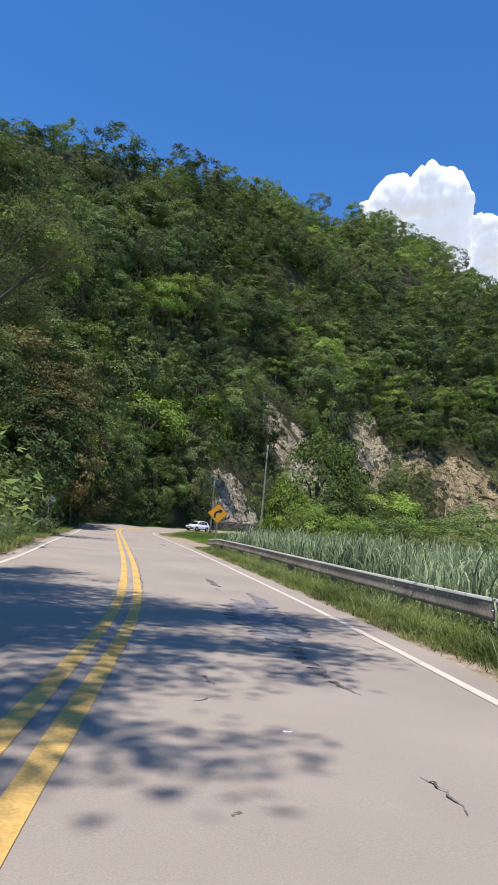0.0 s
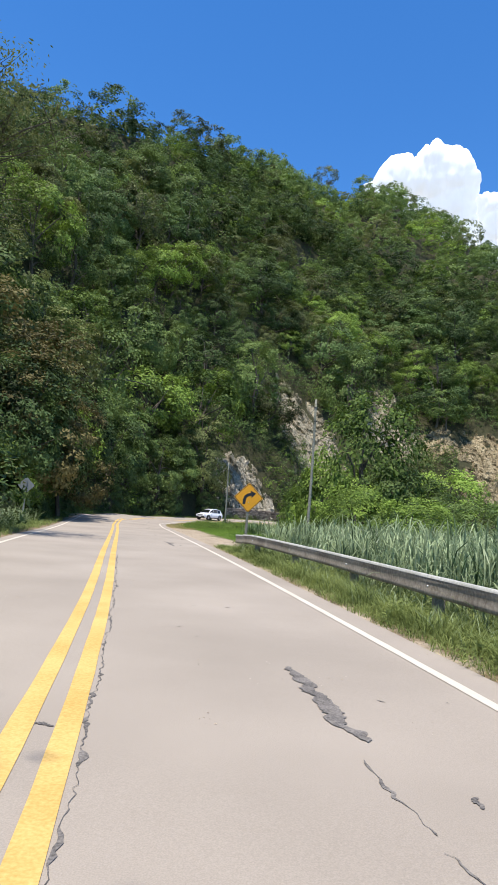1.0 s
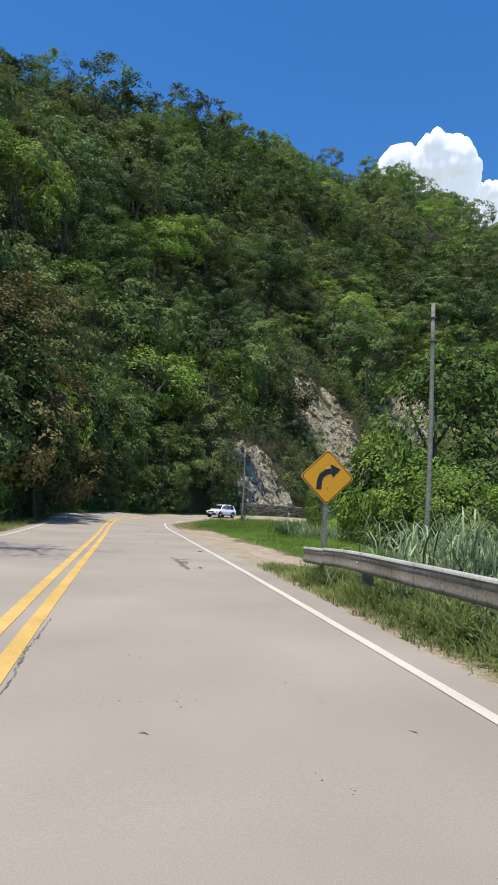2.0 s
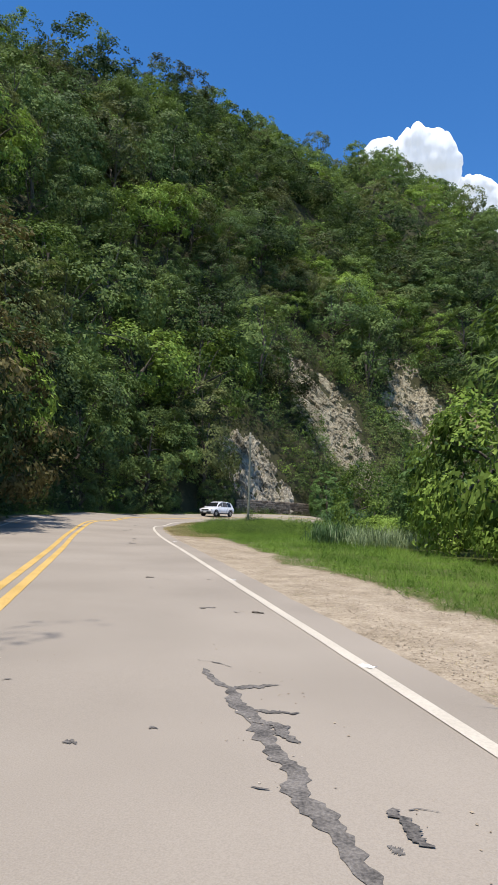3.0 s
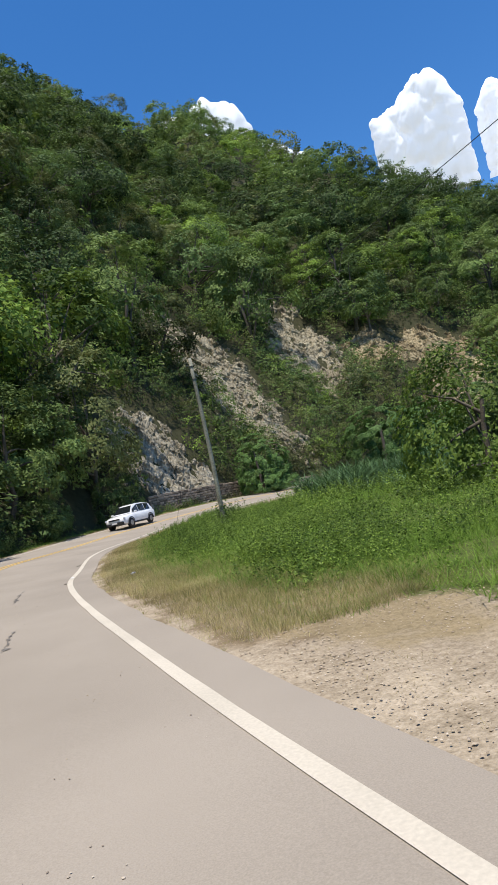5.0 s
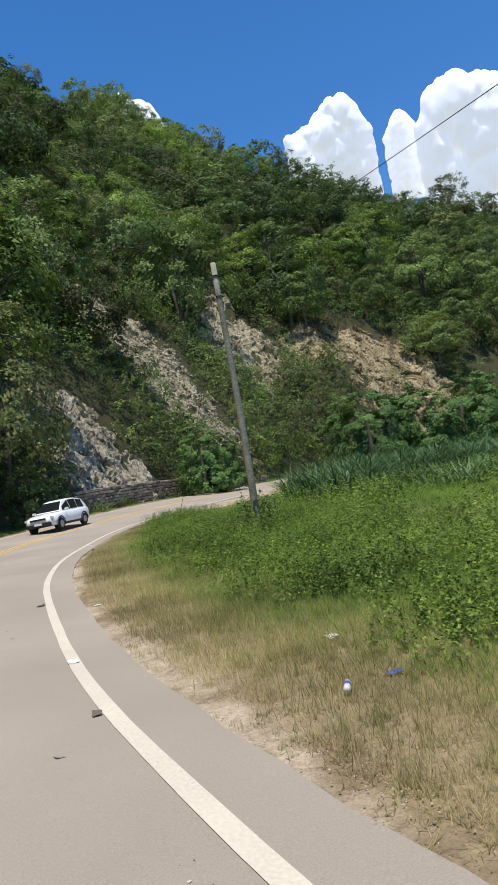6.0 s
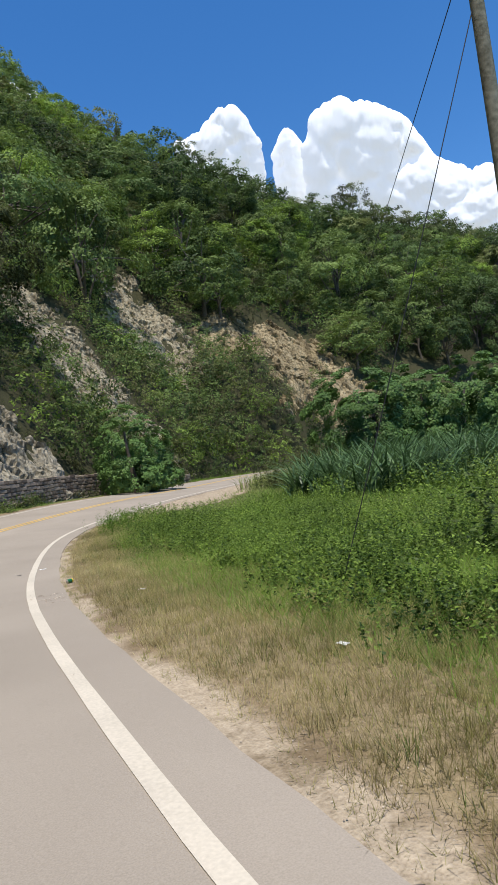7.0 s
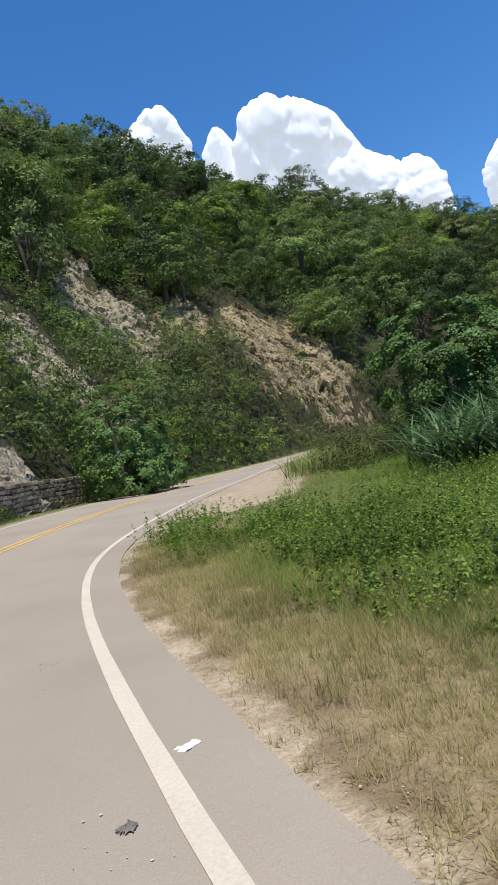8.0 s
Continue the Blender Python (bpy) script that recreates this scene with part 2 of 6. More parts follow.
M_WEED = leaf_mat("weed_leaf", (0.034, 0.070, 0.012), (0.300, 0.430, 0.075), 0.5, 0.35, 0.5, spread=0.8, per_tree=0.0, shift=0.0)
M_GRASS2 = leaf_mat("verge_grass", (0.075, 0.110, 0.026), (0.370, 0.430, 0.140), 0.6, 0.45, spread=0.6, per_tree=0.0, shift=0.12)
M_DRY = leaf_mat("grass_dry", (0.185, 0.155, 0.062), (0.700, 0.600, 0.315), 0.6, 0.5, spread=0.75, per_tree=0.0, shift=0.06)
M_MIXED = leaf_mat("grass_mixed", (0.170, 0.170, 0.050), (0.520, 0.480, 0.190), 0.6, 0.5, spread=0.75, per_tree=0.0, shift=0.06)

M_CLOUD = bpy.data.materials.new("cloud_white")
M_CLOUD.use_nodes = True
_b = M_CLOUD.node_tree.nodes["Principled BSDF"]
_b.inputs["Base Color"].default_value, _b.inputs["Roughness"].default_value = (0.74, 0.74, 0.75, 1), 1.0
_b.inputs["Specular IOR Level"].default_value = 0.0
_b.inputs["Emission Color"].default_value, _b.inputs["Emission Strength"].default_value = (0.92, 0.95, 1.0, 1), 0.36

# ---- builders ----
rng = np.random.default_rng(7)


def mesh_np(name, V, faces, mats, idx=None, smooth=False):
    """A mesh from arrays: V (n, 3) and a list of face arrays, each (m, k)."""
    me = bpy.data.meshes.new(name)
    V = np.asarray(V, np.float32)
    faces = [np.asarray(f, np.int32) for f in faces if len(f)]
    me.vertices.add(len(V)); me.vertices.foreach_set("co", V.ravel())
    flat = np.concatenate([f.ravel() for f in faces])
    tot = np.concatenate([np.full(len(f), f.shape[1], np.int32) for f in faces])
    me.loops.add(len(flat)); me.loops.foreach_set("vertex_index", flat)
    me.polygons.add(len(tot))
    me.polygons.foreach_set("loop_start", np.concatenate([[0], np.cumsum(tot)[:-1]]).astype(np.int32))
    me.polygons.foreach_set("loop_total", tot)
    for q in mats:
        me.materials.append(q)
    if idx is not None:
        me.polygons.foreach_set("material_index", np.asarray(idx, np.int32))
    me.polygons.foreach_set("use_smooth", np.full(len(tot), smooth, bool))
    me.update(calc_edges=True)
    return me


def thing(name, label, category, at=(0, 0, 0), rz=0.0, group="", kind=""):
    """An Empty at the base of a thing; its parts are parented to it."""
    ob = new(name)
    ob.matrix_world = pose(*at, 0, 0, rz)
    return tagged(ob, label, category, group, kind)


def part(name, data, material, parent, label="", smooth=False, at=None):
    """Links a bmesh or a mesh as one mesh object under a thing or a part."""
    if isinstance(data, bmesh.types.BMesh):
        me = bpy.data.meshes.new(name)
        bmesh.ops.recalc_face_normals(data, faces=data.faces[:])
        data.to_mesh(me); data.free()
        me.materials.append(material)
        if smooth:
            me.polygons.foreach_set("use_smooth", np.ones(len(me.polygons), bool))
    else:
        me = data
    ob = new(name, me)
    ob.parent = parent
    if at is not None:
        ob.matrix_basis = at
    if label:
        ob["label"] = label
    return ob


def box(bm, x0, x1, y0, y1, z0, z1, bevel=0.0, m=None):
    r = bmesh.ops.create_cube(bm, size=1)
    mm = Matrix.LocRotScale(((x0 + x1) / 2, (y0 + y1) / 2, (z0 + z1) / 2), None, (x1 - x0, y1 - y0, z1 - z0))
    bmesh.ops.transform(bm, matrix=(m @ mm) if m else mm, verts=r["verts"])
    if bevel:
        es = list({e for v in r["verts"] for e in v.link_edges})
        bmesh.ops.bevel(bm, geom=es, offset=bevel, segments=2, affect="EDGES")
    return bm


def tube_np(P, R, sides=8, V0=0):
    """A tapered tube along the points P with radii R: vertices and quads."""
    P = np.asarray(P, float); R = np.asarray(R, float)
    T = np.gradient(P, axis=0); T /= np.linalg.norm(T, axis=1)[:, None] + 1e-9
    ref = np.where(np.abs(T[:, 2:3]) > 0.9, [[1.0, 0, 0]], [[0, 0, 1.0]])
    A = np.cross(T, ref); A /= np.linalg.norm(A, axis=1)[:, None] + 1e-9
    B = np.cross(T, A)
    a = np.linspace(0, 2 * np.pi, sides, endpoint=False)
    V = P[:, None] + R[:, None, None] * (np.cos(a)[None, :, None] * A[:, None] + np.sin(a)[None, :, None] * B[:, None])
    n = len(P); i = np.arange(n - 1)[:, None] * sides; j = np.arange(sides)[None]; k = (j + 1) % sides
    F = np.stack([i + j, i + k, i + sides + k, i + sides + j], -1).reshape(-1, 4) + V0
    return V.reshape(-1, 3), F


def tubes(name, items, mats, sides=8):
    Vs, Fs, n = [], [], 0
    for P, R in items:
        V, F = tube_np(P, R, sides, n); Vs.append(V); Fs.append(F); n += len(V)
    return mesh_np(name, np.concatenate(Vs), [np.concatenate(Fs)], mats, smooth=True)


def unit(v):
    return v / (np.linalg.norm(v, axis=-1, keepdims=True) + 1e-9)


def leaves_np(P, N, size, r, aspect=0.5, jitter=0.35, drop=0.0):
    """Folded leaf sprays at P facing about N: four corners each."""
    n = len(P)
    N = unit(N + r.normal(0, jitter, (n, 3)))
    D = unit(np.cross(N, r.normal(0, 1, (n, 3)))); D[:, 2] -= drop; D = unit(D)
    S = unit(np.cross(N, D))
    L = (size * r.uniform(0.6, 1.3, n))[:, None]
    c = P - 0.5 * L * D
    w = L * aspect * 0.5
    V = np.stack([c, c + 0.42 * L * D + w * S - 0.10 * L * N, c + L * D - 0.12 * L * N, c + 0.42 * L * D - w * S - 0.10 * L * N], 1)
    return V.reshape(-1, 3)


def sprays_np(P, N, size, r, aspect=0.62, jitter=0.35):
    """Pointed leaf sprays at P facing about N: three corners each."""
    n = len(P)
    N = unit(N + r.normal(0, jitter, (n, 3)))
    D = unit(np.cross(N, r.normal(0, 1, (n, 3)))); S = np.cross(N, D)
    L = (size * r.uniform(0.6, 1.35, n))[:, None]
    w = 0.5 * aspect * L
    return np.stack([P - 0.4 * L * D - w * S, P - 0.4 * L * D + w * S, P + 0.6 * L * D], 1).reshape(-1, 3)


def tris(n):
    return np.arange(3 * n, dtype=np.int32).reshape(-1, 3)


def crown_np(r, R, H, n, leaf, puffs=14, flat=0.75, low=0.25):
    """Leaves of a domed crown of radius R from z = low * H to H: a shell of many small leafy boughs with an uneven outline, open below."""
    m = 3 * puffs
    z0 = low * H; zc, up, down = z0 + 0.36 * (H - z0), 0.64 * (H - z0), 0.36 * (H - z0)
    az, se = r.uniform(0, 2 * np.pi, m), r.uniform(-0.62, 1, m)
    se[0] = 0.97
    ce = np.sqrt(1 - se ** 2); ph = r.uniform(0, 6.28, 3)
    lobe = 1 + 0.14 * np.sin(2 * az + ph[0]) + 0.10 * np.sin(3 * az + ph[1]) + 0.08 * np.sin(5 * az + ph[2])
    pr = R * r.uniform(0.12, 0.27, m)
    rad = r.uniform(0.84, 1.02, m) - 0.7 * pr / R
    out = np.stack([ce * np.cos(az), ce * np.sin(az), se], 1)
    C = np.stack([R * lobe * rad * out[:, 0], R * lobe * rad * out[:, 1], zc + rad * se * np.where(se > 0, up, down)], 1)
    pick = r.choice(m, n, p=pr ** 2 / (pr ** 2).sum())
    d = unit(unit(r.normal(0, 1, (n, 3))) + 0.75 * out[pick] + np.array([0, 0, 0.20]))
    P = C[pick] + d * (pr[pick] * (0.55 + 0.55 * r.uniform(0, 1, n) ** 0.7))[:, None] * np.array([1.15, 1.15, flat])
    P += r.normal(0, 0.022 * R, (n, 3))
    return sprays_np(P, 0.55 * out[pick] + 0.45 * d + np.array([0, 0, 0.35]), leaf, r, 0.62, 0.38), C


def quads(n):
    return np.arange(4 * n, dtype=np.int32).reshape(-1, 4)


def limbs(r, C, H, trunk_r, lean=0.0, base=0.0):
    """A trunk that forks into limbs reaching the puffs of the crown."""
    top = np.array([lean, lean * 0.4, 0.55 * H])
    t = np.linspace(0, 1, 6)[:, None]
    items = [(np.array([0, 0, base]) * (1 - t) + top * t + np.concatenate([r.normal(0, 0.02 * H, (6, 2)) * t * (1 - t) * 2, np.zeros((6, 1))], 1), trunk_r * (1.15 - 0.6 * t[:, 0]))]
    for c in C:
        s = 0.3 + 0.6 * r.uniform()
        p0 = np.array([0, 0, base]) * (1 - s) + top * s
        u = np.linspace(0, 1, 5)[:, None]
        bow = np.array([0, 0, 0.12 * H]) * (u * (1 - u))
        items.append((p0 * (1 - u) + c * u + bow + r.normal(0, 0.012 * H, (5, 3)) * u, trunk_r * (0.5 - 0.42 * u[:, 0])))
    return items


# ---- the road's line: x, y, height of the right-hand edge line, crossfall towards the hill ----
LINE = np.array([
    (28, -160, 0.3, 0), (12, -60, 0.3, 0), (4.745, -10, 0.116, -0), (3.518, 0, -0.006, 0), (2.613, 8, -0.185, 0.004), (0.955, 17, -0.222, 0), (-1.872, 30, -0.17, 0), (-6.263, 50, -0.203, -0.003), (-8.494, 60, -0.204, 0.012), (-10.182, 70, -0.191, 0.054), (-10.349, 75, -0.272, 0.055), (-10.215, 80, -0.176, 0.062), (-8.624, 90, -0.314, 0.059), (-5.035, 100, -0.274, 0.066), (2.919, 110, -0.193, 0.085), (12.561, 120, -0.297, 0.074), (24.092, 131.5, -0.319, 0.049), (37.004, 141, -0.383, 0.022), (55, 147, -0.3, 0.02), (90, 150, 0, 0), (180, 150, 0, 0), (600, 150, 0, 0)])


def smooth_line(K, step):
    out = []
    for i in range(len(K) - 1):
        p0, p1, p2, p3 = K[max(i - 1, 0)], K[i], K[i + 1], K[min(i + 2, len(K) - 1)]
        d = np.linalg.norm((p2 - p1)[:2]); m = max(2, int(d / step))
        d0 = max(np.linalg.norm((p1 - p0)[:2]), 1e-3); d2 = max(np.linalg.norm((p3 - p2)[:2]), 1e-3)
        m1 = ((p1 - p0) / d0 + (p2 - p1) / d) / 2 * d if i else p2 - p1
        m2 = ((p2 - p1) / d + (p3 - p2) / d2) / 2 * d if i + 2 < len(K) else p2 - p1
        u = np.linspace(0, 1, m, endpoint=False)[:, None]
        out.append(p1 * (2 * u**3 - 3 * u**2 + 1) + m1 * (u**3 - 2 * u**2 + u) + p2 * (-2 * u**3 + 3 * u**2) + m2 * (u**3 - u**2))
    return np.concatenate(out + [K[-1:]])


ROAD = smooth_line(LINE, 0.6)
_T = unit(np.gradient(ROAD[:, :2], axis=0))
NORMAL = np.stack([_T[:, 1], -_T[:, 0]], 1)      # to the right of travel
S_ALONG = np.concatenate([[0], np.cumsum(np.linalg.norm(np.diff(ROAD[:, :2], axis=0), axis=1))])
W_YELLOW, W_LEFT, EDGE_R, EDGE_L = 3.32, 6.81, 0.48, 7.25


def road_at(X, Y):
    """For points of the plan: distance right of the edge line (minus: left), the road's height there and the index along it."""
    X, Y = np.atleast_1d(np.asarray(X, float)).ravel(), np.atleast_1d(np.asarray(Y, float)).ravel()
    u, k = np.empty(len(X)), np.empty(len(X), int)
    for a in range(0, len(X), 20000):
        D = (X[a:a + 20000, None] - ROAD[None, :, 0]) ** 2 + (Y[a:a + 20000, None] - ROAD[None, :, 1]) ** 2
        i = D.argmin(1); k[a:a + 20000] = i
        e = (X[a:a + 20000] - ROAD[i, 0]) * NORMAL[i, 0] + (Y[a:a + 20000] - ROAD[i, 1]) * NORMAL[i, 1]
        u[a:a + 20000] = np.where(np.abs(e) > 0.01, np.sign(e), 1) * np.sqrt(D[np.arange(len(i)), i])
    z = ROAD[k, 2] + ROAD[k, 3] * np.clip(-u, -0.5, 8.5)
    return u, z, k


def soft_noise(X, Y, scale, seed=0):
    """Smooth noise over the plan, -1 to 1, from a few crossing waves."""
    r = np.random.default_rng(seed); out = np.zeros_like(X, float)
    for _ in range(7):
        a = r.uniform(0, 2 * np.pi); f = r.uniform(0.6, 1.8) / scale
        out += np.sin((X * np.cos(a) + Y * np.sin(a)) * f * 2 * np.pi + r.uniform(0, 6.3) + 1.3 * np.sin((X * np.sin(a) - Y * np.cos(a)) * f * 3.1 + r.uniform(0, 6)))
    return out / 4.0


# spurs and hollows of the ridge: x, y, height, width
BUMPS = ((-72, 138, -9, 14), (-48, 185, 5, 20), (-2, 345, -15, 14), (40, 352, -5, 11), (66, 350, 10, 13), (70, 298, -7, 12), (103, 292, 5, 14), (52, 258, -13, 18), (18, 305, -5, 16), (160, 248, -8, 28), (212, 232, -7, 35), (255, 240, -7, 30), (112, 246, -4, 14))


def ground(X, Y):
    """Height of the ground over the plan."""
    X, Y = np.atleast_1d(np.asarray(X, float)).ravel(), np.atleast_1d(np.asarray(Y, float)).ravel()
    u, z, k = road_at(X, Y)
    d = np.maximum(-u - EDGE_L - 2.6, 0)
    s1 = np.interp(X, [-40, -10, 25, 80], [1.5, 1.42, 1.24, 1.05])
    s2 = np.interp(X, [-60, -25, 0, 25, 80], [1.12, 1.25, 1.03, 0.86, 0.74])
    s3 = np.interp(X, [-70, -30, 0, 54, 104, 150], [0.05, 0.5, 0.86, 0.8, 0.66, 0.05])
    h = s1 * np.minimum(d, 30) + s2 * np.clip(d - 30, 0, 60) + s3 * np.minimum(np.clip(d - 90, 0, 150), np.interp(X, [30, 100], [108, 150]))
    h += 7.0 * np.interp(X, [30, 43], [0, 1]) * np.clip(d / 5, 0, 1)
    h = np.minimum(h, np.interp(X, [-75, -45, -25, 5], [92, 105, 132, 400]))
    h *= np.interp(Y, [-20, 30, 60, 95], [0.12, 0.28, 0.62, 1.0])
    for bx, by, bh, br in BUMPS:
        h += bh * np.exp(-((X - bx) ** 2 + (Y - by) ** 2) / (2 * br * br))
    h += np.clip(d / 25, 0, 1) * (3.5 * soft_noise(X, Y, 45, 3) + 1.2 * soft_noise(X, Y, 14, 4))
    on = (u < EDGE_R - 0.02) & (u > -EDGE_L + 0.02)
    right = np.clip(u - EDGE_R, 0, 30)
    z = np.where(u > 0, z - 0.012 * np.minimum(right, 25) + 0.035 * soft_noise(X, Y, 3.5, 5) * np.clip(right - 0.2, 0, 1), z + h)
    z = np.where((u <= 0) & ~on, z + 0.04 * soft_noise(X, Y, 3.0, 6), z)
    return np.where(on, z - 0.035, z - 0.012)


def strip(name, u0, u1, lift, material, s0=None, s1=None, parent=None, wob=0.0, cols=1, skirt=0.0):
    """A band that lies on the road between two distances from the edge line."""
    i = np.arange(len(ROAD)) if s0 is None else np.where((ROAD[:, 1] >= s0) & (ROAD[:, 1] <= s1))[0]
    us = np.linspace(u0, u1, cols + 1)
    U = np.repeat(us[None], len(i), 0)
    if wob:
        w = np.random.default_rng(int(abs(u0) * 100) + 3)
        U[:, 0] += w.normal(0, wob, len(i)); U[:, -1] += w.normal(0, wob, len(i))
    XY = ROAD[i, None, :2] + NORMAL[i, None] * U[..., None]
    Z = ROAD[i, None, 2] - ROAD[i, None, 3] * U + lift
    V = np.concatenate([XY, Z[..., None]], -1).reshape(-1, 3)
    n, c = len(i), cols + 1
    if skirt:
        V = V.reshape(n, c, 3)
        V = np.concatenate([V[:, :1] - (0, 0, skirt), V, V[:, -1:] - (0, 0, skirt)], 1).reshape(-1, 3)
        c, cols = c + 2, cols + 2
    a = (np.arange(n - 1)[:, None] * c + np.arange(cols)[None]).ravel()
    F = np.stack([a, a + 1, a + 1 + c, a + c], 1)
    me = mesh_np(name, V, [F], [material], smooth=not skirt)
    ob = new(name, me)
    if parent:
        ob.parent = parent
    return ob


# ---- ground and road ----
def axis(lo, a, b, hi, step, grow=1.12):
    mid = list(np.arange(a, b, step)); s = step
    while mid[-1] < hi:
        s *= grow; mid.append(mid[-1] + s)
    s = step
    while mid[0] > lo:
        s *= grow; mid.insert(0, mid[0] - s)
    return np.array(mid)


GX, GY = axis(-1500, -40, 75, 1500, 0.62), axis(-1500, -12, 155, 2200, 0.62)
_X, _Y = np.meshgrid(GX, GY)
_Z = ground(_X, _Y)
_n = len(GX)
_a = (np.arange(len(GY) - 1)[:, None] * _n + np.arange(_n - 1)[None]).ravel()
_F = np.stack([_a, _a + 1, _a + 1 + _n, _a + _n], 1)
_u, _, _k = road_at(_X, _Y)
_x, _y = _X.ravel(), _Y.ravel()
_wob = soft_noise(_x, _y, 9, 8) + 0.5 * soft_noise(_x, _y, 2.5, 9)


def ramp01(v, lo, hi):
    return np.clip((v - lo) / (hi - lo), 0, 1)


_layby = ramp01(_y, 33, 35) * ramp01(_y, 62 + 2 * _wob, 58 + 2 * _wob) * ramp01(_u, 3.3 + 0.6 * _wob, 2.3 + 0.6 * _wob)
_far = ramp01(_y, 101, 103) * ramp01(_y, 124, 120) * ramp01(_u, 5, 4)
_lip = 0.75 * ramp01(_u, 1.15 + 0.5 * _wob, 0.55)
_gravel = np.maximum.reduce([_layby, _far, _lip]) * (_u > 0)
_straw = ramp01(_y, 57, 61) * ramp01(_y, 104, 101) * ramp01(_u, 0.55, 1.3 + 0.3 * _wob) * ramp01(_u, 3.2, 2.2)
_turf = ramp01(_u, 1.4 + 0.3 * _wob, 2.3 + 0.3 * _wob) * (1 - _layby) * (1 - _far) + ramp01(-_u, EDGE_L + 0.3, EDGE_L + 1.0) * ramp01(-_u, EDGE_L + 4, EDGE_L + 3)
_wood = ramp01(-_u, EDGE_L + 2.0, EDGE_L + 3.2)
_ground_mesh = mesh_np("ground", np.stack([_x, _y, _Z], 1), [_F], [M_GROUND], None, True)
_ca = _ground_mesh.color_attributes.new("cover", "FLOAT_COLOR", "POINT")
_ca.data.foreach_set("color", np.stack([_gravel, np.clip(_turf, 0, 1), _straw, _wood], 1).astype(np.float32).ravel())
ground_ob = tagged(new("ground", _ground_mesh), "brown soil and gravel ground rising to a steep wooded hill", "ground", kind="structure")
road = tagged(strip("road", -EDGE_L, EDGE_R, 0.0, M_ASPHALT, wob=0.012, cols=8, skirt=0.15), "pale grey worn asphalt two-lane mountain road", "road", kind="structure")
part_names = (("edge_line", -0.07, 0.05, M_WHITE_PAINT), ("edge_line", -W_LEFT - 0.06, -W_LEFT + 0.06, M_WHITE_PAINT),
              ("centre_line", -W_YELLOW - 0.16, -W_YELLOW, M_YELLOW_PAINT), ("centre_line", -W_YELLOW - 0.46, -W_YELLOW - 0.30, M_YELLOW_PAINT))
for nm, a0, a1, mm in part_names:
    strip(nm, a0, a1, 0.006, mm, parent=road, wob=0.0025)


def gz(x, y):
    return float(ground(x, y)[0])


def on_road(y, u):
    """A place on the road: the point of the edge line at that y, moved u to its right."""
    i = int(np.abs(ROAD[:, 1] - y).argmin())
    return Vector((ROAD[i, 0] + NORMAL[i, 0] * u, ROAD[i, 1] + NORMAL[i, 1] * u, ROAD[i, 2] - ROAD[i, 3] * u)), math.degrees(math.atan2(_T[i, 1], _T[i, 0]))


# ---- cracks and patches in the paving ----
def drift(r, m, step, scale):
    """Slow random change along a line of m points, about -1 to 1."""
    k = max(3, int(m * step / scale) + 2)
    x = np.linspace(0, k - 1, m); v = r.uniform(-1, 1, k + 1); a = x.astype(int); f = x - a; f = f * f * (3 - 2 * f)
    return v[a] * (1 - f) + v[np.minimum(a + 1, k)] * f


def tar_band(name, pts, widths, seed, label, material=None):
    """A ragged tar-filled crack or patch along a few points of the plan."""
    r = np.random.default_rng(seed)
    P = np.array(pts, float); s = np.concatenate([[0], np.cumsum(np.linalg.norm(np.diff(P, axis=0), axis=1))])
    step = min(0.02, s[-1] / 26) if s[-1] < 2 else 0.035
    m = max(8, int(s[-1] / step)); ss = np.linspace(0, s[-1], m)
    Q = np.stack([np.interp(ss, s, P[:, 0]), np.interp(ss, s, P[:, 1])], 1)
    k = np.ones(7) / 7
    for c in (0, 1):
        if m > 16:
            Q[3:-3, c] = np.convolve(Q[:, c], k, "valid")
    w = np.interp(ss, s, widths)
    if name == "crack":
        w = w * np.clip(0.5 + 1.0 * drift(r, m, step, 0.12), 0.03, 1.2)
    end = np.clip(np.minimum(ss, s[-1] - ss) / np.maximum(0.6 * np.maximum(widths[0], widths[-1]), 0.01), 0, 1) ** 0.5
    T = unit(np.gradient(Q, axis=0)); N = np.stack([-T[:, 1], T[:, 0]], 1)
    Q = Q + N * (np.minimum(0.35 * w, 0.05) * drift(r, m, step, 0.22) + 0.020 * drift(r, m, step, 0.06))[:, None]
    def side():
        e = 0.5 * w * (1 + 0.35 * drift(r, m, step, 0.16) + 0.22 * drift(r, m, step, 0.05)) + (0.011 + 0.07 * np.minimum(w, 0.12)) * r.uniform(-1, 1, m) * (w > 0.03)
        return np.maximum(e, 0.002)[:, None] * end[:, None]
    A, B = Q + N * side(), Q - N * side()
    V2 = np.concatenate([A, B]); _, z, _ = road_at(V2[:, 0], V2[:, 1])
    i = np.arange(m - 1)
    me = mesh_np(name, np.concatenate([V2, (z + 0.004 + 0.0009 * (seed % 5))[:, None]], 1), [np.stack([i, i + 1, i + 1 + m, i + m], 1)], [material or M_TAR])
    ob = new(name, me); ob.parent = road; ob["label"] = label
    return ob


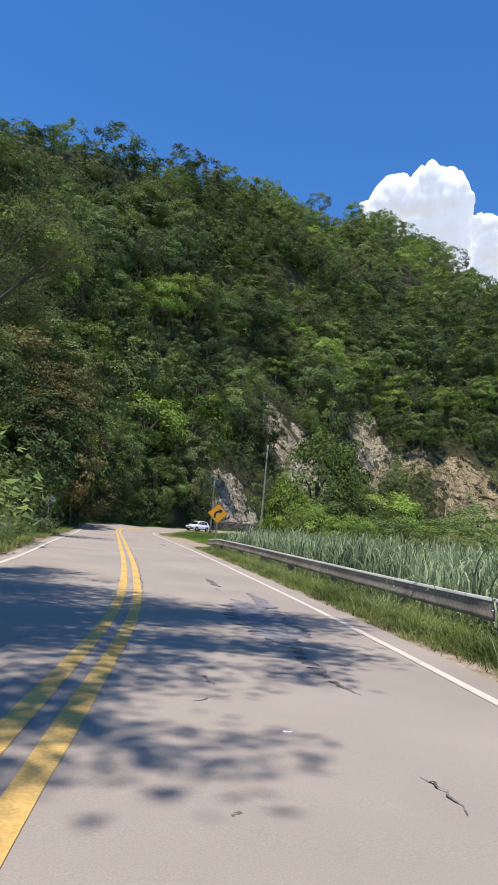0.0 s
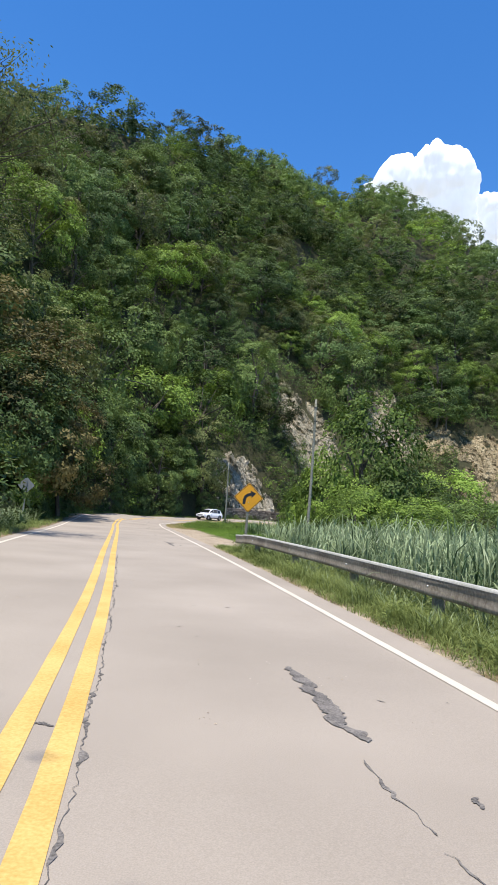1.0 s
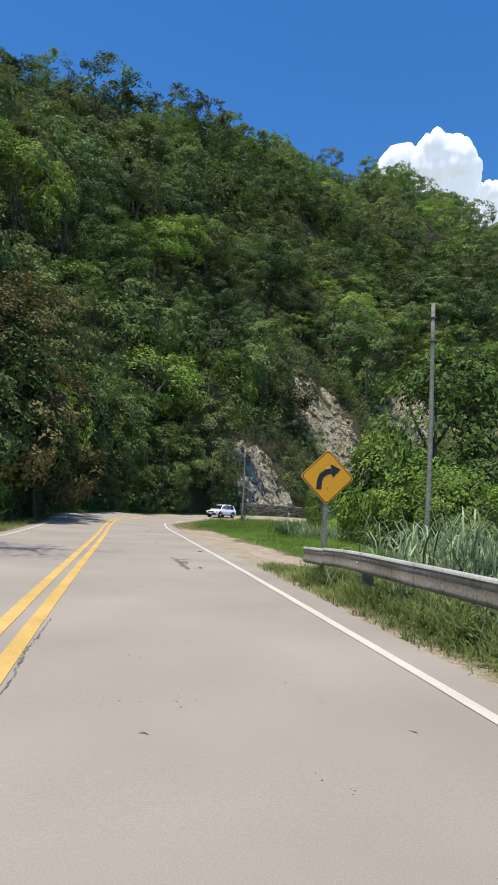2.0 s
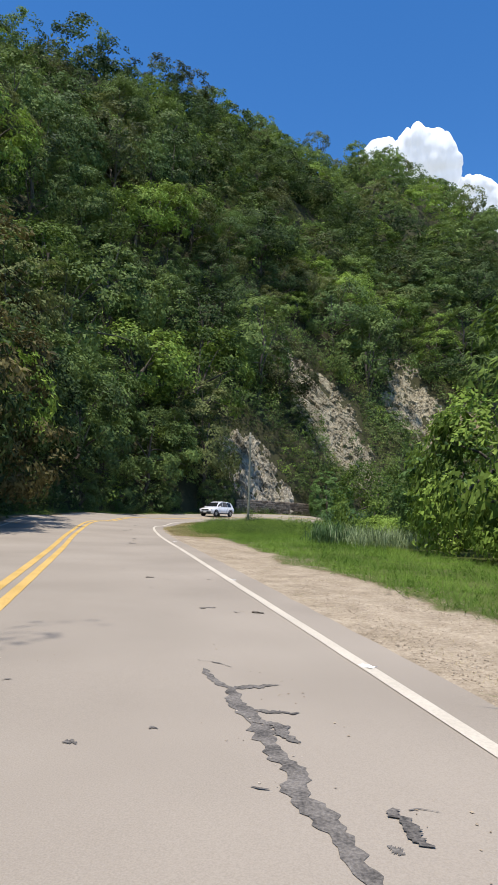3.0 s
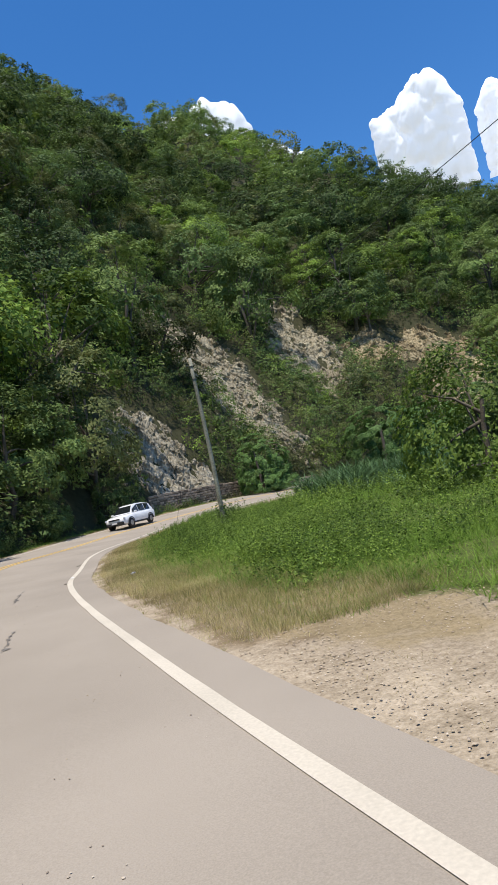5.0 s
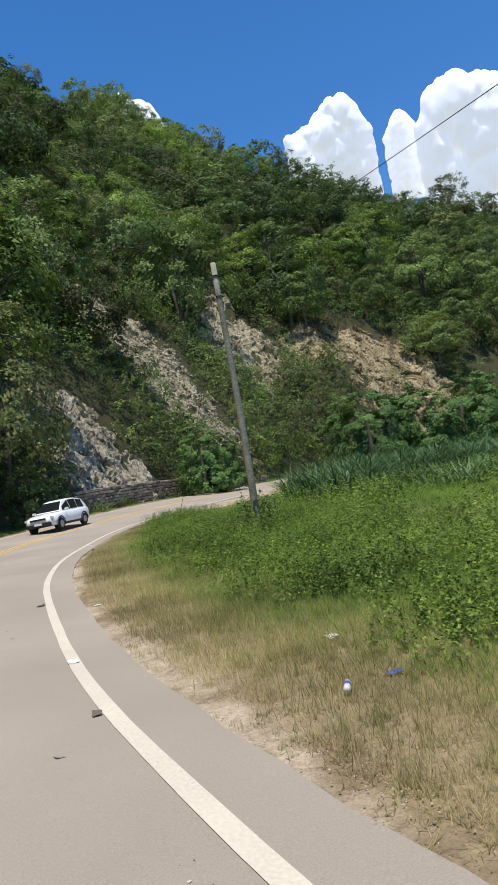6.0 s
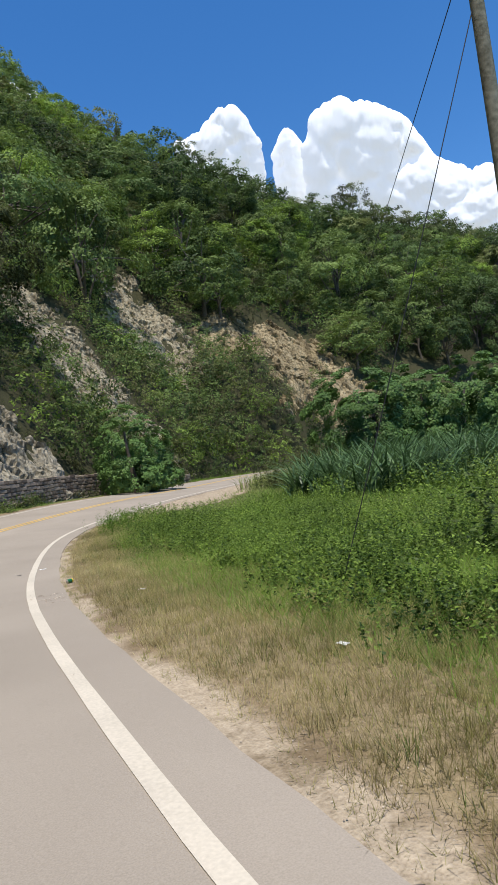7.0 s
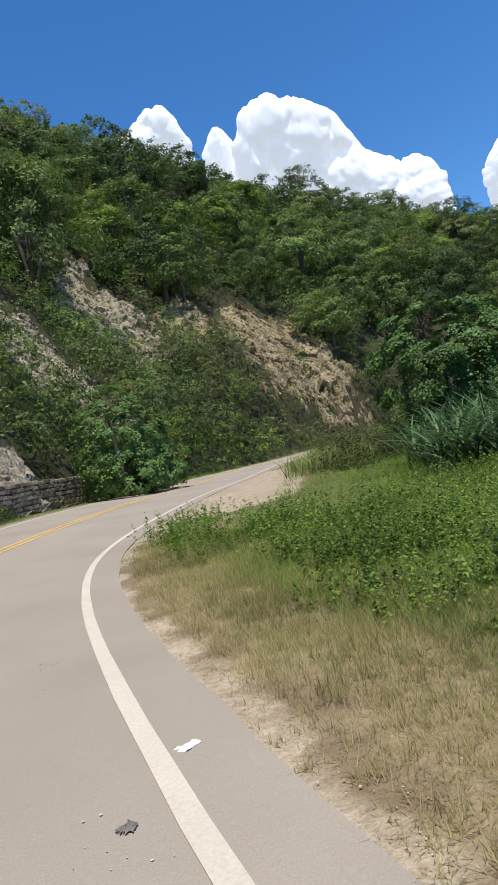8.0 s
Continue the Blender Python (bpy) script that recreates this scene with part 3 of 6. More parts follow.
TAR, THIN, SPOT = "dark crumbled tar patch", "thin dark crack", "small dark stain"
for _i, (_n, _l, _p, _w) in enumerate((
        ("tar_patch", TAR, [(-4.79, 37.03), (-4.61, 36.48), (-4.47, 36.03), (-4.4, 35.56), (-4.24, 35.2), (-4.17, 34.83), (-4.1, 34.47), (-3.98, 34.0)], [0.045, 0.072, 0.10, 0.13, 0.08, 0.125, 0.095, 0.05]),
        ("tar_patch", TAR, [(-4.56, 36.46), (-4.37, 36.54), (-4.21, 36.61)], [0.08, 0.06, 0.02]),
        ("tar_patch", TAR, [(-4.42, 35.98), (-4.27, 35.94), (-4.11, 35.96)], [0.05, 0.06, 0.02]),
        ("tar_patch", TAR, [(-4.4, 35.8), (-4.24, 35.63), (-4.15, 35.43)], [0.06, 0.11, 0.03]),
        ("tar_patch", TAR, [(-3.83, 34.68), (-3.78, 34.55), (-3.74, 34.43), (-3.7, 34.37)], [0.044, 0.052, 0.048, 0.022]),
        ("stain", SPOT, [(-3.9, 34.36), (-3.86, 34.34), (-3.83, 34.32)], [0.017, 0.057, 0.017]),
        ("crack", THIN, [(-3.74, 34.68), (-3.6, 34.67)], [0.012, 0.008]),
        ("crack", THIN, [(-4.87, 37.31), (-4.71, 37.2), (-4.57, 37.1)], [0.024, 0.046, 0.018]),
        ("crack", THIN, [(-4.42, 34.84), (-4.33, 34.84)], [0.016, 0.013]),
        ("tar_patch", TAR, [(-0.28, 15.39), (-0.14, 14.76), (-0.02, 14.25), (0.05, 13.85), (0.12, 13.48), (0.2, 13.36)], [0.044, 0.139, 0.145, 0.15, 0.1, 0.03]),
        ("crack", THIN, [(0.13, 13.05), (0.17, 12.74), (0.21, 12.5), (0.28, 12.33), (0.32, 12.12)], [0.021, 0.023, 0.03, 0.017, 0.013]),
        ("crack", THIN, [(0.32, 11.97), (0.36, 11.87), (0.4, 11.71)], [0.015, 0.019, 0.011]),
        ("stain", SPOT, [(0.63, 12.61), (0.67, 12.47)], [0.037, 0.024]),
        ("tar_patch", TAR, [(-5.10, 40.12), (-5.06, 40.13), (-5.00, 40.15)], [0.04, 0.085, 0.035]),
        ("tar_patch", TAR, [(-5.01, 40.15), (-4.95, 40.165), (-4.88, 40.20)], [0.02, 0.05, 0.025]),
        ("stain", SPOT, [(-6.33, 43.43), (-6.25, 43.46), (-6.17, 43.49)], [0.03, 0.06, 0.03]),
        ("tar_patch", TAR, [(1.47, 5.8), (1.55, 5.08), (1.65, 4.29), (1.78, 3.73), (1.92, 3.37)], [0.095, 0.148, 0.11, 0.069, 0.019]),
        ("crack", THIN, [(0.58, 2.64), (0.72, 2.82), (0.9, 2.98)], [0.02, 0.026, 0.022]),
        ("crack", THIN, [(1.91, 1.47), (1.98, 1.31), (2.01, 1.18), (2.03, 0.98)], [0.014, 0.020, 0.016, 0.012]),
        ("crack", THIN, [(0.59, 3.55), (0.7, 3.24)], [0.029, 0.023]),
        ("tar_patch", TAR, [(-8.59, 53.71), (-8.47, 53.51), (-8.34, 53.21), (-8.25, 53.07)], [0.03, 0.121, 0.149, 0.019]),
        ("crack", THIN, [(-9.03, 56.49), (-8.83, 56.13), (-8.73, 55.65)], [0.024, 0.105, 0.043]),
        ("crack", THIN, [(-8.78, 55.28), (-8.7, 55.15), (-8.66, 55.02)], [0.041, 0.071, 0.019]),
        ("crack", THIN, [(-8.56, 54.47), (-8.51, 54.12)], [0.036, 0.025]),
        ("crack", THIN, [(-10.46, 61.93), (-10.35, 63.01), (-10.47, 64.28)], [0.03, 0.07, 0.05]),
        ("crack", THIN, [(-11.07, 68.0), (-11.27, 70.42)], [0.07, 0.05]),
        ("stain", SPOT, [(-7.97, 52.28), (-7.92, 52.26)], [0.026, 0.026]),
        ("stain", SPOT, [(-7.92, 52.35), (-7.88, 52.4)], [0.016, 0.011]),
        ("stain", SPOT, [(-6.91, 51.38), (-6.83, 51.37)], [0.03, 0.03]),
        ("stain", SPOT, [(-8.89, 90.22), (-8.85, 90.18), (-8.80, 90.17)], [0.06, 0.105, 0.06]),
        ("crack", THIN, [(-10.65, 69.7), (-10.57, 69.66)], [0.027, 0.014]),
        ("stain", SPOT, [(-5.0, 35.56), (-4.95, 35.58)], [0.039, 0.032]),
        ("stain", SPOT, [(-5.42, 35.32), (-5.38, 35.32), (-5.33, 35.31)], [0.03, 0.06, 0.03]))):
    tar_band(_n, _p, _w, 60 + _i, _l)
tar_band("tar_patch", [(0.86, 10.35), (0.9, 9.8), (0.97, 9.36), (1.04, 8.8), (1.14, 8.36), (1.18, 7.97), (1.24, 7.64), (1.31, 7.36), (1.34, 6.84), (1.45, 5.9)], [0.5, 0.8, 0.95, 1.0, 0.9, 0.88, 0.95, 0.9, 0.75, 0.3], 33, "broad worn grey tar patch", M_TAR_WORN)
tar_band("tar_patch", [(0.85, 12.6), (1.07, 11.45), (1.19, 10.47), (1.29, 9.9)], [0.06, 0.2, 0.3, 0.35], 34, "broad worn grey tar patch", M_TAR_WORN)
tar_band("tar_patch", [(0.52, 11.0), (0.72, 10.6), (0.86, 10.1)], [0.08, 0.22, 0.4], 35, "broad worn grey tar patch", M_TAR_WORN)
_ce = [(on_road(y, -W_YELLOW + 0.035 + 0.02 * math.sin(y * 3))[0][:2]) for y in np.linspace(11.0, 28.0, 60)]
tar_band("crack", _ce, [0.004 + 0.034 * abs(math.sin(i * 1.7)) ** 2 for i in range(60)], 31, "black ragged crack along the centre line")
tar_band("tar_patch", [(-2.02, 13.14), (-1.94, 13.18), (-1.84, 13.15)], [0.021, 0.044, 0.021], 32, "dark tar smear across the yellow line")
_rs = np.random.default_rng(15)
for _i in range(46):
    _y = float(_rs.uniform(0.6, 96)); _u = float(_rs.uniform(-3.0, -0.2)); _q, _ = on_road(_y, _u); _w = float(_rs.uniform(0.008, 0.03)); _a = _rs.uniform(0, 6.28)
    _d = np.array([math.cos(_a), math.sin(_a)]) * _w * _rs.uniform(0.8, 2.5)
    tar_band("stain", [(_q.x - _d[0], _q.y - _d[1]), (_q.x, _q.y), (_q.x + _d[0], _q.y + _d[1])], [_w * 0.4, _w, _w * 0.4], 200 + _i, "small dark pit in the asphalt")

# ---- guardrail ----
RAIL_Y0, RAIL_Y1 = -14.0, 33.3
rail = thing("guardrail", "weathered grey steel guardrail standing in the roadside grass", "guardrail")


def rail_u(y):
    return float(np.interp(y, [-14, 10, 24, RAIL_Y1], [1.62, 1.58, 1.45, 1.08]))


_prof = [(-0.012, 0.700), (-0.026, 0.680), (-0.028, 0.640), (-0.019, 0.605), (-0.016, 0.555), (-0.019, 0.505), (-0.028, 0.470), (-0.026, 0.432), (-0.012, 0.412), (0.0, 0.402)]
_cap = [(0.110, 0.685), (0.105, 0.712), (0.0, 0.722), (-0.026, 0.714), (-0.033, 0.676)]
_starts = list(range(int(RAIL_Y0), int(RAIL_Y1), 4))
for s0 in _starts:
    ys = np.linspace(s0, min(s0 + 4.06, RAIL_Y1), 9)
    for _nm, _pr, _mt, _lb in (("rail_panel", _prof, M_RUST, "dull brown weathered corrugated steel"), ("top_flange", _cap, M_FLANGE, "pale folded edge with sunlight put into its colour")):
        V, c = [], len(_pr)
        for q, y in enumerate(ys):
            end = max(0.0, 1 - (RAIL_Y1 - y) / 2.2)
            for side in (0, 0.004):
                for o, h in _pr:
                    p, _ = on_road(y, rail_u(y) + o + side + (0.006 if q in (0,) else 0))
                    V.append((p.x, p.y, p.z + h - 0.10 * end))
        V = np.array(V); F = []
        for q in range(len(ys) - 1):
            for side in (0, 1):
                for e in range(c - 1):
                    a = q * 2 * c + side * c + e
                    F.append((a, a + 1, a + 1 + 2 * c, a + 2 * c))
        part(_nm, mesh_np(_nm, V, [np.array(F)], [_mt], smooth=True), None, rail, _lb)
for y in np.arange(RAIL_Y0 + 0.5, RAIL_Y1 - 0.5, 4.0):
    p, a = on_road(y, rail_u(y) + 0.11)
    bm = bmesh.new(); box(bm, -0.05, 0.05, -0.09, 0.09, -0.4, 0.68, 0.008)
    post = part("post", bm, M_RUST, rail, at=pose(p.x, p.y, p.z, 0, 0, a))
    bm = bmesh.new(); bmesh.ops.create_uvsphere(bm, u_segments=8, v_segments=5, radius=0.02)
    part("bolt", bm, M_STEEL, post, at=pose(0, 0.19, 0.555))


# ---- signs ----
def diamond(bm, half, t, round_r=0.06):
    """A rounded square plate standing on its corner, thickness t along y."""
    pts = []
    for cx, cz, a0 in ((1, 1, 0), (-1, 1, 90), (-1, -1, 180), (1, -1, 270)):
        for a in range(0, 91, 30):
            pts.append((cx * (half - round_r) + round_r * math.cos(radians(a0 + a)), cz * (half - round_r) + round_r * math.sin(radians(a0 + a))))
    c, s = math.cos(radians(45)), math.sin(radians(45))
    pts = [(x * c - z * s, x * s + z * c) for x, z in pts]
    f = bm.faces.new([bm.verts.new((x, 0, z)) for x, z in pts])
    r = bmesh.ops.extrude_face_region(bm, geom=[f])
    bmesh.ops.translate(bm, vec=(0, t, 0), verts=[v for v in r["geom"] if isinstance(v, bmesh.types.BMVert)])


def diamond_sign(x, y, zc, half, rz, face, post_mat, label, arrow):
    z0 = gz(x, y)
    s = thing("road_sign", label, "road sign", (x, y, z0), rz)
    h = zc - z0
    bm = bmesh.new(); box(bm, -0.045, 0.045, 0.0, 0.09, -0.3, h + half * 0.9, 0.006)
    part("post", bm, post_mat, s)
    bm = bmesh.new(); diamond(bm, half, 0.006)
    plate = part("plate", bm, face, s, at=pose(0, -0.012, h))
    if arrow:
        bm = bmesh.new(); diamond(bm, half * 0.955, 0.001)
        rim = part("border", bm, M_BLACK, plate, at=pose(0, -0.0035, 0))
        bm = bmesh.new(); diamond(bm, half * 0.92, 0.001)
        part("face", bm, face, plate, at=pose(0, -0.006, 0))
        bm = bmesh.new()
        path = [(-0.17, -0.25), (-0.16, -0.08), (-0.12, 0.03), (-0.03, 0.10), (0.08, 0.13)]
        w = 0.055
        L, R = [], []
        for i, (a, b) in enumerate(path):
            q = path[min(i + 1, len(path) - 1)]; o = path[max(i - 1, 0)]
            d = Vector((q[0] - o[0], q[1] - o[1])).normalized()
            L.append(bm.verts.new((a - d.y * w, 0, b + d.x * w))); R.append(bm.verts.new((a + d.y * w, 0, b - d.x * w)))
        for i in range(len(path) - 1):
            bm.faces.new((L[i], L[i + 1], R[i + 1], R[i]))
        bm.faces.new([bm.verts.new(v) for v in ((0.055, 0, 0.27), (0.27, 0, 0.17), (0.11, 0, -0.005))])
        r = bmesh.ops.extrude_face_region(bm, geom=bm.faces[:])
        bmesh.ops.translate(bm, vec=(0, 0.001, 0), verts=[v for v in r["geom"] if isinstance(v, bmesh.types.BMVert)])
        part("arrow", bm, M_BLACK, plate, "black right-curving arrow", at=pose(0, -0.010, 0))
    for dz in (-0.18, 0.18):
        bm = bmesh.new(); bmesh.ops.create_uvsphere(bm, u_segments=8, v_segments=5, radius=0.014)
        part("bolt", bm, M_STEEL, plate, at=pose(0, -0.012, dz))
    return s


diamond_sign(-1.22, 33.43, 1.87, 0.40, 12, M_SIGN, M_POLE, "yellow diamond curve warning sign on a post", True)
diamond_sign(-15.5, 49.0, 2.05, 0.37, 190, M_SIGNBACK, M_SIGNBACK, "grey back of a diamond road sign on a post", False)


# ---- utility poles and wires ----
def pole(x, y, top, lean=(0.0, 0.0), r0=0.13, label=""):
    z0 = gz(x, y)
    s = thing("utility_pole", label, "utility pole", (x, y, z0), group="utility poles along the road")
    t = np.linspace(0, 1, 9)
    h = top - z0
    P = np.stack([lean[0] * t + 0.04 * np.sin(4 * t), lean[1] * t, -0.4 + (h + 0.4) * t], 1)
    V, F = tube_np(P, r0 * (1 - 0.32 * t), 12)
    n = len(V); cap = np.array([[*range(n - 12, n)]])
    part("shaft", mesh_np("shaft", V, [F, cap], [M_POLE], smooth=True), None, s)
    for hz in (h - 0.35, h - 0.9):
        q = (hz + 0.4) / (h + 0.4)
        c = Vector((lean[0] * q + 0.04 * math.sin(4 * q), lean[1] * q, hz))
        a = np.linspace(0, 2 * np.pi, 17)
        ring = np.stack([c.x + (r0 * 0.78) * np.cos(a), c.y + (r0 * 0.78) * np.sin(a), np.full(17, c.z)], 1)
        part("wire_band", tubes("wire_band", [(ring, np.full(17, 0.012))], [M_WIRE], 6), None, s)
        bm = bmesh.new(); bmesh.ops.create_cone(bm, cap_ends=True, segments=10, radius1=0.035, radius2=0.02, depth=0.09)
        part("insulator", bm, M_PLASTIC, s, at=pose(c.x + r0 * 0.8, c.y, c.z, 0, 90, 0))
    return Vector((x + lean[0], y + lean[1], top))


def wire(a, b, sag, r=0.007):
    t = np.linspace(0, 1, 40)[:, None]
    P = np.array(a) * (1 - t) + np.array(b) * t; P[:, 2] -= (sag * 4 * t * (1 - t))[:, 0]
    tagged(new("overhead_wire", tubes("overhead_wire", [(P, np.full(40, r))], [M_WIRE], 5)), "thin black overhead wire strung between poles", "wire")


top1 = pole(-4.90, 81.47, 6.90, (-0.01, -0.16), 0.105, "grey weathered wooden utility pole standing in the meadow")
top2 = pole(1.1, 34.95, 6.1, (0.12, 0.05), 0.066, "slim grey wooden utility pole behind the reeds")
wire(top2 - Vector((0, 0, 0.35)), top1 - Vector((0, 0, 0.35)), 0.7)
wire(top1 - Vector((0, 0, 0.35)), (11.4, 105.4, 5.0), 0.25)
wire(top1 - Vector((0, 0, 0.9)), (-6.9, 82.7, gz(-6.9, 82.7)), 0.03, 0.006)


# ---- stone retaining wall ----
def stone_wall(y0, y1, u, h, t, label, seed, course=0.24):
    r = np.random.default_rng(seed)
    i = np.where((ROAD[:, 1] > y0) & (ROAD[:, 1] < y1))[0]
    XY = ROAD[i, :2] + NORMAL[i] * u
    base = ground(*(ROAD[i, :2] + NORMAL[i] * (u + 0.8)).T) - 0.25
    N = NORMAL[i]
    V = []
    for k in range(len(i)):
        for o, z in ((0, 0), (0, h + 0.25), (-t, h + 0.25), (-t, 0)):
            V.append((XY[k, 0] + N[k, 0] * o, XY[k, 1] + N[k, 1] * o, base[k] + z))
    F = [(k * 4 + a, k * 4 + (a + 1) % 4, k * 4 + 4 + (a + 1) % 4, k * 4 + 4 + a) for k in range(len(i) - 1) for a in range(4)]
    ends = np.array([[0, 1, 2, 3], [len(V) - 4, len(V) - 3, len(V) - 2, len(V) - 1]])
    w = thing("retaining_wall", label, "wall", kind="structure")
    part("mortar_core", mesh_np("mortar_core", V, [np.array(F), ends], [M_MORTAR]), None, w)
    # a few stone shapes, shared
    stones = []
    for q in range(6):
        bm = bmesh.new(); bmesh.ops.create_cube(bm, size=1)
        bmesh.ops.bevel(bm, geom=bm.edges[:], offset=0.16, segments=1, affect="EDGES")
        for v in bm.verts:
            v.co += Vector(r.normal(0, 0.05, 3))
        me = bpy.data.meshes.new("stone"); bm.to_mesh(me); bm.free(); me.materials.append(M_STONE); stones.append(me)
    s_len = np.concatenate([[0], np.cumsum(np.linalg.norm(np.diff(XY, axis=0), axis=1))])
    rows = int(h / course + 0.5)
    for row in range(rows):
        s = r.uniform(0, 0.3)
        while s < s_len[-1] - 0.2:
            L = r.uniform(0.32, 0.72)
            k = min(int(np.searchsorted(s_len, s + L / 2)), len(i) - 1)
            f = np.clip((s + L / 2 - s_len[k - 1]) / max(s_len[k] - s_len[k - 1], 1e-6), 0, 1) if k else 0
            p = XY[k - 1] * (1 - f) + XY[k] * f if k else XY[0]
            a = math.degrees(math.atan2(_T[i[k], 1], _T[i[k], 0]))
            ob = new("stone", stones[int(r.integers(6))]); ob.parent = w
            q = p + N[k] * 0.02
            ob.matrix_basis = pose(q[0], q[1], base[k] + 0.25 + (row + 0.5) * course + r.normal(0, 0.015), 0, 0, a + r.normal(0, 3)) @ Matrix.Diagonal((L * 1.02, 0.2, course * r.uniform(0.85, 1.05), 1))
            s += L
    return w


# ---- the white car on the far lane ----
def car(y, u):
    p, a = on_road(y, u)
    i = int(np.abs(ROAD[:, 1] - y).argmin())
    c = thing("car", "white compact sport utility car driving on the road", "car", p, a - 90)   # front towards -y of its own frame
    m = c.matrix_world @ pose(0, 0, 0, 0, -0.35 * math.degrees(math.atan(ROAD[i, 3])), 0)
    c.matrix_world = m
    # body: sections along the length (y: 0 rear +2.2 .. front -2.2)
    secs = [(2.2, 0.78, 0.45, 0.98), (2.0, 0.86, 0.32, 1.02), (1.2, 0.90, 0.28, 1.02), (0.0, 0.91, 0.27, 1.0), (-0.95, 0.90, 0.28, 1.0), (-1.6, 0.88, 0.30, 0.94), (-2.05, 0.80, 0.36, 0.84), (-2.2, 0.66, 0.46, 0.74)]
    V, F = [], []
    for yy, w, z0, z1 in secs:
        for x, z in ((-w * 0.92, z0), (-w, z0 + 0.12), (-w, (z0 + z1) / 2), (-w * 0.97, z1 - 0.08), (-w * 0.88, z1), (0, z1 + 0.03), (w * 0.88, z1), (w * 0.97, z1 - 0.08), (w, (z0 + z1) / 2), (w, z0 + 0.12), (w * 0.92, z0)):
            V.append((x, yy, z))
    for k in range(len(secs) - 1):
        for e in range(10):
            F.append((k * 11 + e, k * 11 + e + 1, k * 11 + 11 + e + 1, k * 11 + 11 + e))
    caps = np.array([list(range(11)), list(range(len(V) - 11, len(V)))])
    part("body", mesh_np("body", V, [np.array(F), caps], [M_CARPAINT], smooth=True), None, c)
    cab = [(2.05, 0.72, 0.74, 1.0, 1.12), (1.75, 0.74, 0.64, 1.0, 1.52), (1.0, 0.78, 0.62, 1.0, 1.64), (0.1, 0.79, 0.60, 1.0, 1.66), (-0.45, 0.79, 0.58, 1.0, 1.58), (-1.15, 0.76, 0.74, 0.98, 1.03)]
    V, F = [], []
    for yy, wb, wt, z0, z1 in cab:
        V += [(-wb, yy, z0), (-wt, yy, z1 - 0.04), (-wt * 0.86, yy, z1), (wt * 0.86, yy, z1), (wt, yy, z1 - 0.04), (wb, yy, z0)]
    idx = []
    for k in range(len(cab) - 1):
        for e in range(5):
            F.append((k * 6 + e, k * 6 + e + 1, k * 6 + 6 + e + 1, k * 6 + 6 + e))
    part("roof", mesh_np("roof", V, [np.array(F)], [M_CARPAINT], smooth=False), None, c)
    def pane(name, pts):
        bm = bmesh.new(); f = bm.faces.new([bm.verts.new(q) for q in pts])
        r = bmesh.ops.extrude_face_region(bm, geom=[f]); n = (Vector(pts[1]) - Vector(pts[0])).cross(Vector(pts[2]) - Vector(pts[0])).normalized()
        if n.dot(Vector(pts[0]) - Vector((0, 0.3, 1.2))) < 0:
            n = -n
        bmesh.ops.translate(bm, vec=n * 0.014, verts=[v for v in r["geom"] if isinstance(v, bmesh.types.BMVert)])
        part(name, bm, M_CARGLASS, c, "dark tinted glass")
    pane("windscreen", [(-0.68, -1.08, 1.07), (0.68, -1.08, 1.07), (0.54, -0.50, 1.54), (-0.54, -0.50, 1.54)])
    pane("rear_window", [(-0.66, 2.0, 1.16), (0.66, 2.0, 1.16), (0.56, 1.79, 1.47), (-0.56, 1.79, 1.47)])
    for s in (-1, 1):
        for y0, y1, zt0, zt1 in ((-0.86, -0.02, 1.26, 1.57), (0.06, 0.86, 1.57, 1.57), (0.94, 1.6, 1.55, 1.48)):
            pts = [(s * 0.775, y0, 1.06), (s * 0.785, y1, 1.06), (s * 0.635, y1, zt1), (s * (0.635 if zt0 > 1.3 else 0.72), y0 + (0.05 if zt0 < 1.3 else 0), zt0)]
            pane("side_window", pts)
        for yy in (-1.38, 1.32):
            bm = bmesh.new(); bmesh.ops.create_cone(bm, cap_ends=True, segments=24, radius1=0.345, radius2=0.345, depth=0.22)
            bmesh.ops.bevel(bm, geom=[e for e in bm.edges if abs(e.verts[0].co.z - e.verts[1].co.z) < 1e-4], offset=0.035, segments=2, affect="EDGES")
            w = part("wheel", bm, M_TYRE, c, "black tyre on a light alloy rim", at=pose(s * 0.81, yy, 0.345, 0, 90, 0))
            bm = bmesh.new(); bmesh.ops.create_cone(bm, cap_ends=True, segments=20, radius1=0.22, radius2=0.18, depth=0.05)
            part("rim", bm, M_ALLOY, w, at=pose(0, 0, s * 0.10, 0 if s > 0 else 180, 0, 0))
            a = np.linspace(0, np.pi, 13)
            arch = np.stack([np.full(13, s * 0.905), yy + 0.40 * np.cos(a), 0.345 + 0.40 * np.sin(a)], 1)
            part("wheel_arch", tubes("wheel_arch", [(arch, np.full(13, 0.035))], [M_PLASTIC], 6), None, c, "black plastic trim")
        bm = bmesh.new(); box(bm, -0.24, 0.24, -0.06, 0.10, -0.075, 0.075, 0.03)
        part("headlight", bm, M_LAMP, c, at=pose(s * 0.60, -2.03, 0.76, 0, 0, -s * 22))
        bm = bmesh.new(); box(bm, -0.07, 0.07, -0.04, 0.04, -0.04, 0.04, 0.015)
        part("fog_light", bm, M_LAMP, c, at=pose(s * 0.58, -2.16, 0.47))
        bm = bmesh.new(); box(bm, -0.11, 0.11, -0.06, 0.06, -0.07, 0.07, 0.03)
        part("mirror", bm, M_CARPAINT, c, at=pose(s * 0.99, -0.78, 1.08))
        bm = bmesh.new(); box(bm, -0.02, 0.02, -1.0, 0.98, -0.06, 0.06, 0.01)
